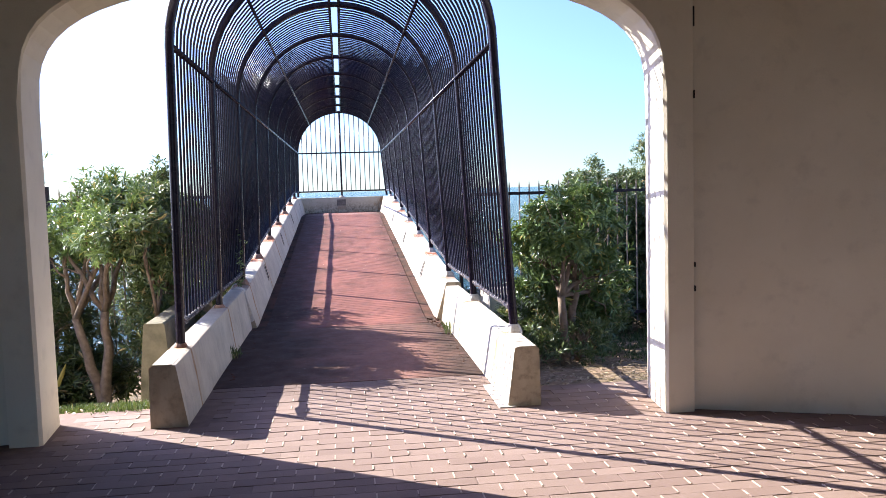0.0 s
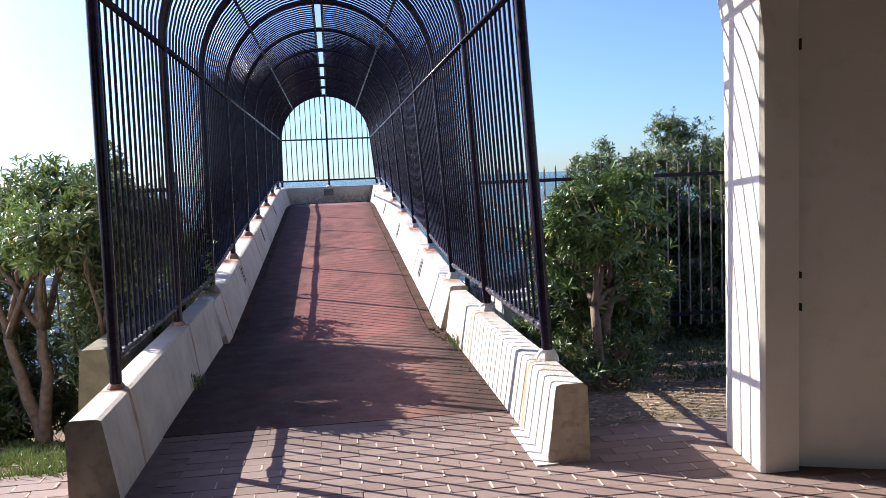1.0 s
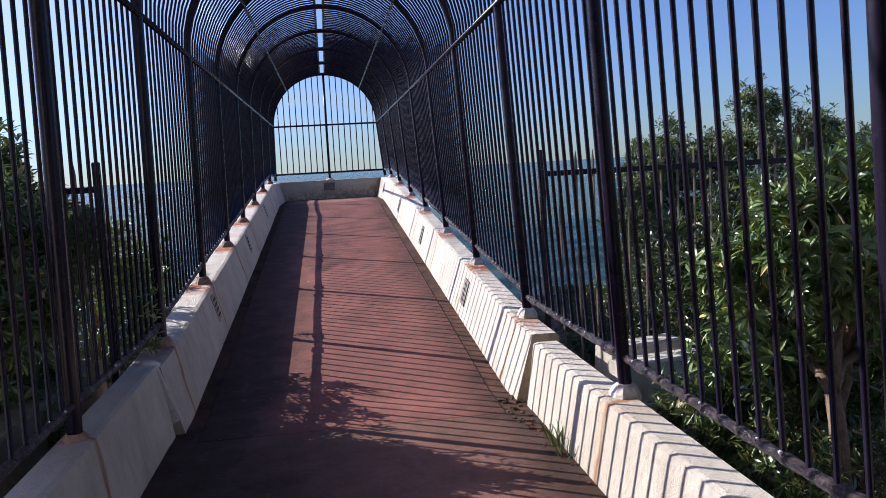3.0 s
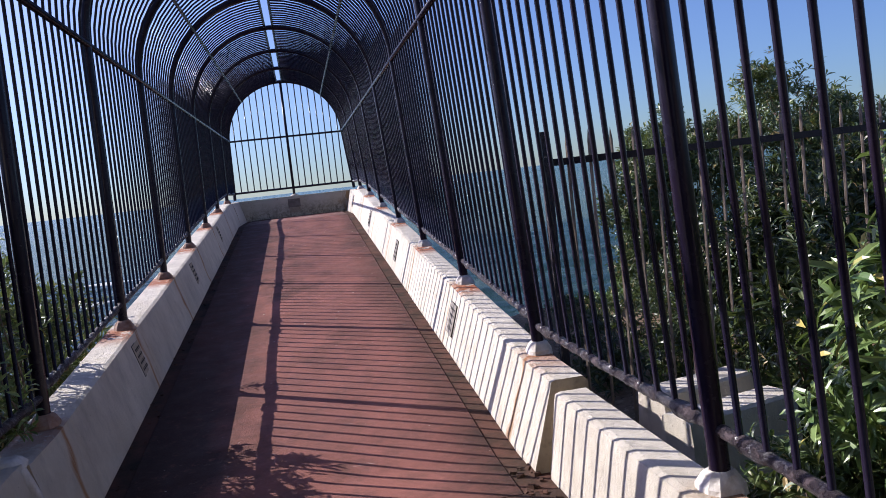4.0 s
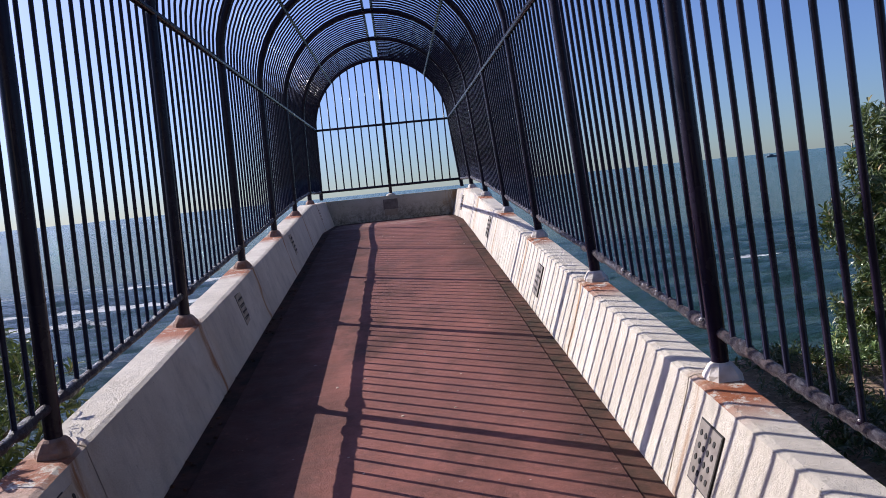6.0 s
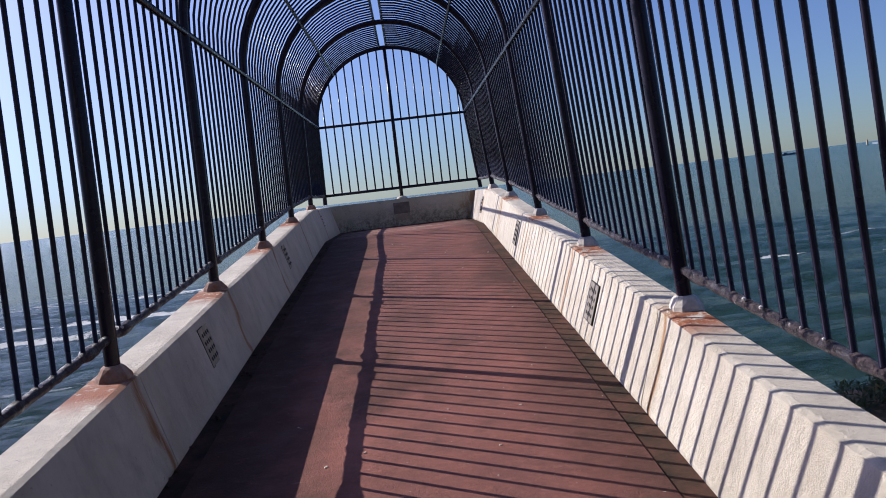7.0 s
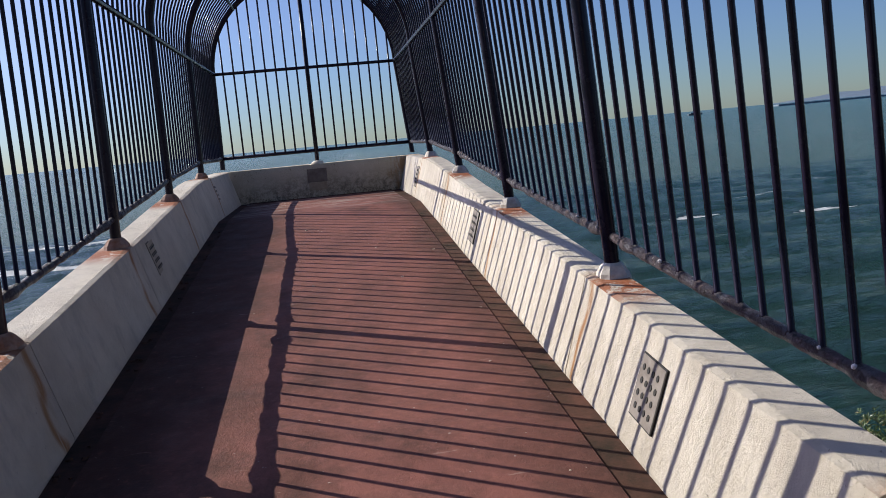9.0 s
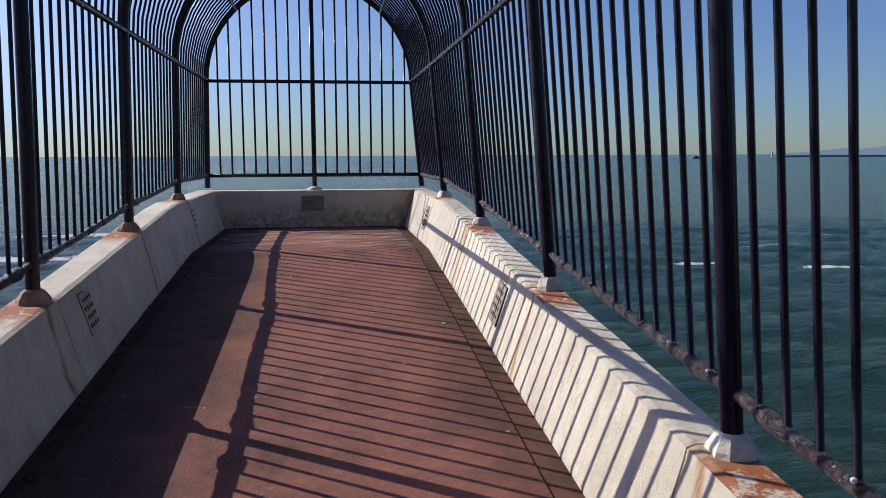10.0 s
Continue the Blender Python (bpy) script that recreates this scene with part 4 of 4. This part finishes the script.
plant("shrub", (1.98, 6.08, -0.2),
      [((1.76, 6.0, 0.06), (0.20, 0.16, 0.24)), ((2.2, 6.0, 0.05), (0.26, 0.16, 0.24)), ((1.98, 6.3, 0.2), (0.3, 0.2, 0.3)), ((1.95, 5.78, -0.08), (0.22, 0.12, 0.12))],
      "low dark shoots round the foot of the shrub tree", "shrub", LEAF_DARK, 260, 0.075, ((0, 0), (0.15, 0.1)), 0.014, BY)
plant("shrub", (1.95, 6.8, -0.28),
      [((1.68, 6.72, 0.10), (0.24, 0.22, 0.34)), ((2.05, 6.75, 0.15), (0.34, 0.22, 0.38)), ((2.5, 6.85, 0.10), (0.34, 0.25, 0.36))],
      "low green shrub growing in front of the spare barriers", "shrub", LEAF_DARK, 620, 0.075, ((0, 0), (0.4, 0.05)), 0.018, BY)
plant("tree", (6.0, 9.3, -0.5),
      [((5.5, 9.0, 2.0), (0.5, 0.5, 0.55)), ((6.1, 9.2, 1.3), (0.8, 0.6, 0.6)), ((6.2, 9.0, 2.6), (0.6, 0.6, 0.6)), ((5.4, 9.4, 1.1), (0.5, 0.5, 0.4)), ((7.2, 9.3, 2.0), (0.8, 0.6, 0.7))],
      "loose feathery tree rising over the fence", "tree", LEAF_DARK, 2000, 0.085, ((0, 0),), 0.06)


def sapling(base, stems, label):
    """Tall bare twigs with few leaves."""
    root = thing("sapling", base, label, "sapling")
    lv, lf = [], []
    for dx, dy, h in stems:
        p = Vector(base)
        pts, rs = [p.copy()], [0.014]
        for k in range(9):
            p = p + Vector((dx / 9 + rng.uniform(-0.03, 0.03), dy / 9 + rng.uniform(-0.03, 0.03), h / 9))
            pts.append(p.copy())
            rs.append(0.013 - 0.0012 * k)
            if k > 3:
                for _ in range(2):
                    way = Vector((rng.uniform(-1, 1), rng.uniform(-1, 1), rng.uniform(0.2, 1)))
                    tuft(lv, lf, p + way * 0.06, way, rng.randint(2, 4), 0.075)
        tube("twig", pts, rs, BARK, root, 5)
    tagged(raw("foliage", lv, lf, LEAF_DARK, root), "few small leaves")
    settle(root)


def conifer(base, h, label):
    """A young conifer with tiers of upswept shoots."""
    root = thing("conifer", base, label, "tree")
    tube("trunk", [base, (base[0], base[1], base[2] + h)], [0.04, 0.01], BARK, root, 6)
    v, f = [], []
    for k in range(9):
        z = base[2] + h * (0.25 + 0.75 * k / 8)
        n, reach = 6, 0.42 * (1 - 0.75 * k / 8)
        for a in range(n):
            w = a * 6.283 / n + k * 0.5
            for q in range(7):
                t = q / 6
                at = Vector((base[0] + math.cos(w) * reach * t, base[1] + math.sin(w) * reach * t, z + 0.16 * t * t))
                for _ in range(4):
                    leaf(v, f, at, Vector((math.cos(w), math.sin(w), 0.8)) + 0.8 * unit(), Vector((0, 0, 1)), 0.10, 0.012)
    raw("foliage", v, f, LEAF_DARK, root)
    settle(root)


sapling((-3.3, 7.9, -0.75), ((-0.25, 0.1, 3.1), (0.25, -0.1, 2.6), (-0.5, 0.2, 2.5), (0.05, 0.2, 3.4)), "tall bare twigs with few leaves against the sky")
conifer((4.50, 8.9, -0.5), 2.0, "young conifer with upswept shoots behind the fence")


def flax(base, n, size, label):
    """A clump of long strap leaves."""
    root = thing("strap_leaf_plant", base, label, "plant", "strap leaf plants")
    v, f = [], []
    for _ in range(n):
        w = rng.uniform(0, 6.28)
        d = Vector((math.cos(w) * rng.uniform(0.3, 0.8), math.sin(w) * rng.uniform(0.3, 0.8), 1))
        leaf(v, f, Vector(base) + Vector((rng.uniform(-0.05, 0.05), rng.uniform(-0.05, 0.05), -0.02)), d, Vector((-d.y, d.x, 0.1)), size * rng.uniform(0.6, 1.1), 0.022)
    raw("leaves", v, f, LEAF, root)
    settle(root)


flax((-3.25, 7.15, -0.68), 34, 0.75, "clump of pale strap leaves under the shrub tree")
flax((-3.0, 7.0, -0.66), 26, 0.6, "clump of pale strap leaves under the shrub tree")

def grass(name, x0, x1, y0, y1, n, tall, label, ok=lambda x, y: True):
    v, f = [], []
    for _ in range(n):
        x, y = rng.uniform(x0, x1), rng.uniform(y0, y1)
        if noise.noise((x * 1.7, y * 1.7, 5)) < -0.1 or not ok(x, y):
            continue
        z = land(x, y) - 0.01
        for _ in range(3):
            d = Vector((rng.uniform(-0.6, 0.6), rng.uniform(-0.6, 0.6), 1))
            leaf(v, f, Vector((x + rng.uniform(-0.02, 0.02), y + rng.uniform(-0.02, 0.02), z)), d, Vector((rng.uniform(-1, 1), rng.uniform(-1, 1), 0.2)), tall * rng.uniform(0.5, 1.3), 0.0045)
    tagged(raw(name, v, f, GRASS), label, "grass", kind="stuff")


grass("grass", -4.5, -1.35, 4.45, 7.2, 5200, 0.085, "sparse short grass on dry soil")
grass("grass", 1.9, 6.0, 5.3, 8.8, 5200, 0.065, "sparse short grass on dry soil", lambda x, y: y > 5.6 + 0.3 * noise.noise((x, y, 2)))

def litter(x0, x1, y0, y1, n, label):
    """Fallen leaves lying on the soil."""
    v, f = [], []
    for _ in range(n):
        x, y = rng.uniform(x0, x1), rng.uniform(y0, y1)
        a = rng.uniform(0, 6.28)
        leaf(v, f, Vector((x, y, land(x, y) + rng.uniform(0.002, 0.02))), Vector((math.cos(a), math.sin(a), rng.uniform(-0.15, 0.35))), Vector((rng.uniform(-0.4, 0.4), rng.uniform(-0.4, 0.4), 1)), rng.uniform(0.03, 0.08), 0.009)
    tagged(raw("fallen_leaves", v, f, LITTER), label, "leaves", kind="stuff")


litter(1.35, 5.5, 4.5, 8.2, 2600, "dry fallen leaves strewn over the soil")
litter(-4.5, -1.4, 4.6, 7.4, 900, "dry fallen leaves strewn over the soil")

def vine(base, label):
    """A thin climber twisting up the outside of the bars."""
    root = thing("vine", base, label, "vine")
    lv, lf = [], []
    for q, (dy, h) in enumerate(((0.10, 0.85), (-0.15, 0.60), (0.35, 0.45), (-0.40, 0.35))):
        pts, rs = [], []
        for k in range(12):
            t = k / 11
            p = Vector(base) + Vector((0.03 * math.sin(6 * t + q), dy * t + 0.04 * math.sin(9 * t + 2 * q), h * t))
            pts.append(p)
            rs.append(0.006 - 0.0035 * t)
            for _ in range(3):
                way = Vector((rng.uniform(-1, 1), rng.uniform(-1, 1), rng.uniform(-0.4, 0.8)))
                tuft(lv, lf, p + way * 0.03, way, rng.randint(2, 4), 0.06)
        tube("stem", pts, rs, BARK, root, 5)
    raw("foliage", lv, lf, LEAF, root)
    settle(root)


vine((-1.20, 8.0, 0.46), "thin green vine climbing the outside of the bars")

# weeds in the joint between barrier and deck
for wx, wy in ((-0.98, 6.15), (-1.0, 6.05), (1.0, 6.9), (0.98, 6.75)):
    v, f = [], []
    for _ in range(22):
        leaf(v, f, Vector((wx + rng.uniform(-0.03, 0.03), wy + rng.uniform(-0.08, 0.08), 0)), Vector((rng.uniform(-0.5, 0.5), rng.uniform(-0.5, 0.5), 1)), unit(), rng.uniform(0.03, 0.15), 0.004)
    tagged(raw("weed", v, f, GRASS), "small weed growing at the barrier's foot", "weed", "weeds on the ramp", "stuff")


def rubble(x0, x1, y0, y1, n, size, material, name, label, category, zf):
    """Small angular chips lying on the deck."""
    v, f = [], []
    for _ in range(n):
        c = Vector((rng.uniform(x0, x1), rng.uniform(y0, y1), 0))
        c.z = zf(c.y)
        r = size * rng.uniform(0.4, 1.2)
        turn = rng.uniform(0, 3.1)
        k = len(v)
        for z, w in ((-0.3, 1.0), (0.35, 0.7)):
            for a in range(5):
                q = turn + a * 1.2566
                v.append(c + Vector((math.cos(q) * r * w * rng.uniform(0.6, 1.2), math.sin(q) * r * w * rng.uniform(0.6, 1.6), z * r * rng.uniform(0.6, 1.2))))
        f += [(k, k + 1, k + 2, k + 3, k + 4)[::-1], (k + 5, k + 6, k + 7, k + 8, k + 9)]
        f += [(k + a, k + (a + 1) % 5, k + 5 + (a + 1) % 5, k + 5 + a) for a in range(5)]
    tagged(raw(name, v, f, material), label, category, kind="stuff")


rubble(0.885, 1.0, 7.1, 7.8, 34, 0.026, GUTTER, "rubble", "crumbled concrete along the broken edge of the deck", "rubble", rise)
rubble(0.93, 1.02, 5.2, 7.2, 40, 0.011, GUTTER, "rubble", "small chips and dirt at the barrier's foot", "rubble", rise)
rubble(-0.97, -0.88, 5.2, 18.0, 120, 0.014, GUTTER, "rubble", "dirt gathered along the barrier's foot", "rubble", rise)
rubble(-0.4, 0.8, 8.6, 18.5, 26, 0.011, SANDY, "litter", "pale chips scattered on the deck", "litter", rise)


def outcrop(x, y, r, z0, z1):
    """A dark rock standing in the shallows."""
    bm = bmesh.new()
    bmesh.ops.create_icosphere(bm, subdivisions=4, radius=1.0)
    for v in bm.verts:
        n = 1 + 0.30 * noise.noise(v.co * 1.6) + 0.12 * noise.noise(v.co * 4.5)
        v.co = Vector((x + v.co.x * n * r, y + v.co.y * n * r, z0 + (v.co.z * n * 0.5 + 0.5) * (z1 - z0)))
    tagged(part("rock", bm, ROCK), "dark wet rock standing in the shallow water", "rock")


outcrop(7.6, 21.4, 1.7, -8.2, -3.9)
plant("shrub", (7.5, 21.3, -4.3), [((7.2, 21.2, -3.7), (0.55, 0.5, 0.42)), ((7.9, 21.3, -3.6), (0.6, 0.5, 0.45)), ((7.6, 20.8, -3.9), (0.6, 0.4, 0.35))],
      "dark shrub growing on a rock below the ramp", "shrub", LEAF_DARK, 700, 0.10, ((0, 0),), 0.03)


# ---------------------------------------------------------------- far off
def hills():
    v, f = [], []
    n = 60
    for k in range(n + 1):
        x = 2380 + 1700 * k / n
        h = 105 * max(0.0, 0.25 + 0.6 * (k / n) + 0.35 * noise.noise((k * 0.12, 3, 0)) + 0.12 * noise.noise((k * 0.5, 8, 0))) * min(1, k / 8)
        v += [(x, 2900, -7), (x, 3900, -7 + 0.8 * h), (x, 4400, -7)]
    for k in range(n):
        for a in range(2):
            f.append((3 * k + a, 3 * k + 3 + a, 3 * k + 4 + a, 3 * k + 1 + a))
    tagged(raw("backdrop_hills", v, f, FARLAND, None, True), "hills far across the bay, tinted blue with painted haze", "hills", kind="structure")


hills()
bm = box(bmesh.new(), 880, 1800, 1500, 1520, -7, -3.2, 0.4)
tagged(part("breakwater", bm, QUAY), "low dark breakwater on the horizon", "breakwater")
beacon = thing("beacon", (862, 1505, -7), "small pale beacon tower near the breakwater", "beacon")
part("tower", box(bmesh.new(), 860.6, 863.4, 1503.6, 1506.4, -7, 1.5, 0.3), TAN_PLATE, beacon)
part("lantern", box(bmesh.new(), 861.2, 862.8, 1504.2, 1505.8, 1.5, 3.2, 0.2), CLAY, beacon)
settle(beacon)
boat = thing("fishing_boat", (566, 1200, -6.5), "small dark fishing boat far out on the water", "boat")
hull = bmesh.new()
sides = [[hull.verts.new((554 + 24 * q, 1200 + w * 2.6 * (1 - q ** 3), z + (1.2 * q * q if z > -5 else 0))) for q in (0, 0.35, 0.7, 0.95)] for w, z in ((-1, -4.4), (-0.6, -6.7), (0.6, -6.7), (1, -4.4))]
for a, b in zip(sides, sides[1:] + sides[:1]):
    for k in range(3):
        hull.faces.new((a[k], a[k + 1], b[k + 1], b[k]))
for k in (0, 3):
    hull.faces.new([r[k] for r in sides])
part("hull", hull, SHIP, boat)
part("cabin", box(bmesh.new(), 558, 564, 1198.3, 1201.7, -4.6, -2.3, 0.3), SHIP, boat)
settle(boat)


# ---------------------------------------------------------------- brick pavement, last
BL, BW, JOINT = 0.2, 0.1, 0.003
bed = box(bmesh.new(), -4.6, 4.6, -7.2, 4.0, -0.3, -0.0035)
box(bed, -2.1, 2.2, 4.0, 4.5, -0.3, -0.0035)
box(bed, -1.2, 1.2, 4.5, 4.956, -0.3, -0.0035)
PAVE = part("pavement", bed, MORTAR)
tagged(PAVE, "red clay brick pavers in running bond with sandy joints", "pavement", kind="structure")


def brick_data(l, w):
    c = 0.0018
    x, y = l / 2, w / 2
    v = [(-x, -y, -0.04), (x, -y, -0.04), (x, y, -0.04), (-x, y, -0.04), (-x, -y, -c), (x, -y, -c), (x, y, -c), (-x, y, -c), (-x + c, -y + c, 0), (x - c, -y + c, 0), (x - c, y - c, 0), (-x + c, y - c, 0)]
    f = [(8, 9, 10, 11)]
    for k in range(4):
        j = (k + 1) % 4
        f += [(k, j, 4 + j, 4 + k), (4 + k, 4 + j, 8 + j, 8 + k)]
    return v, f


bv, bf = brick_data(BL - JOINT, BW - JOINT)
shared = bpy.data.meshes.new("brick")
shared.from_pydata(bv, [], bf)
shared.materials.append(BRICK)
rest_v, rest_f = [], []


def in_pave(x, y):
    if y > 4.5:
        return abs(x) < 0.96
    if y > 3.95 and abs(x) > 0.84:
        return -1.72 < x < 1.86 and y < 4.46 and abs(x) > 1.36
    return not (y > 3.58 and not -1.72 < x < 1.86) and not (y > 3.93 and 0.82 < abs(x) < 1.27)


row = 0
y = 1.2
spots = []
while y < 4.93:
    x = -4.4 + (0.1 if row % 2 else 0.0)
    while x < 4.3:
        if in_pave(x, y):
            spots.append((x + rng.uniform(-0.002, 0.002), y + rng.uniform(-0.0015, 0.0015), rng.uniform(-0.0025, 0.0015), rng.uniform(-0.7, 0.7)))
        x += BL
    y += BW
    row += 1
near = sorted(spots, key=lambda s: max(abs(s[0] - 0.6) * 0.62, abs(s[1] - 3.35)))[:300]
chosen = set(near)
for s in spots:
    m = pose(s[0], s[1], s[2], rng.uniform(-0.4, 0.4), rng.uniform(-0.4, 0.4), s[3])
    if s in chosen:
        ob = new("brick", shared)
        ob.matrix_world = m
        ob.parent = PAVE
    else:
        k = len(rest_v)
        rest_v.extend(m @ Vector(p) for p in bv)
        rest_f.extend(tuple(k + q for q in face) for face in bf)
fv, ff = [], []
for s in spots:
    if rng.random() < 0.85 - 1.4 * max(0.0, s[1] - 4.35):
        k = len(fv)
        cx, cy, w, h = s[0] + BL / 2, s[1] + rng.uniform(-0.006, 0.006), rng.uniform(0.0028, 0.0048), rng.uniform(0.022, 0.044)
        fv += [(cx - w, cy - h, 0.0019), (cx + w, cy - h, 0.0019), (cx + w, cy + h, 0.0019), (cx - w, cy + h, 0.0019), (cx - w, cy - h, -0.02), (cx + w, cy - h, -0.02), (cx + w, cy + h, -0.02), (cx - w, cy + h, -0.02)]
        ff += [(k, k + 1, k + 2, k + 3), (k, k + 4, k + 5, k + 1), (k + 1, k + 5, k + 6, k + 2), (k + 2, k + 6, k + 7, k + 3), (k + 3, k + 7, k + 4, k)]
tagged(raw("joint_filling", fv, ff, SANDY, PAVE), "pale sand packed in the joints", kind="stuff")
rest = raw("bricks_beyond", rest_v, rest_f, BRICK, PAVE)
tagged(rest, "further clay pavers", kind="stuff")
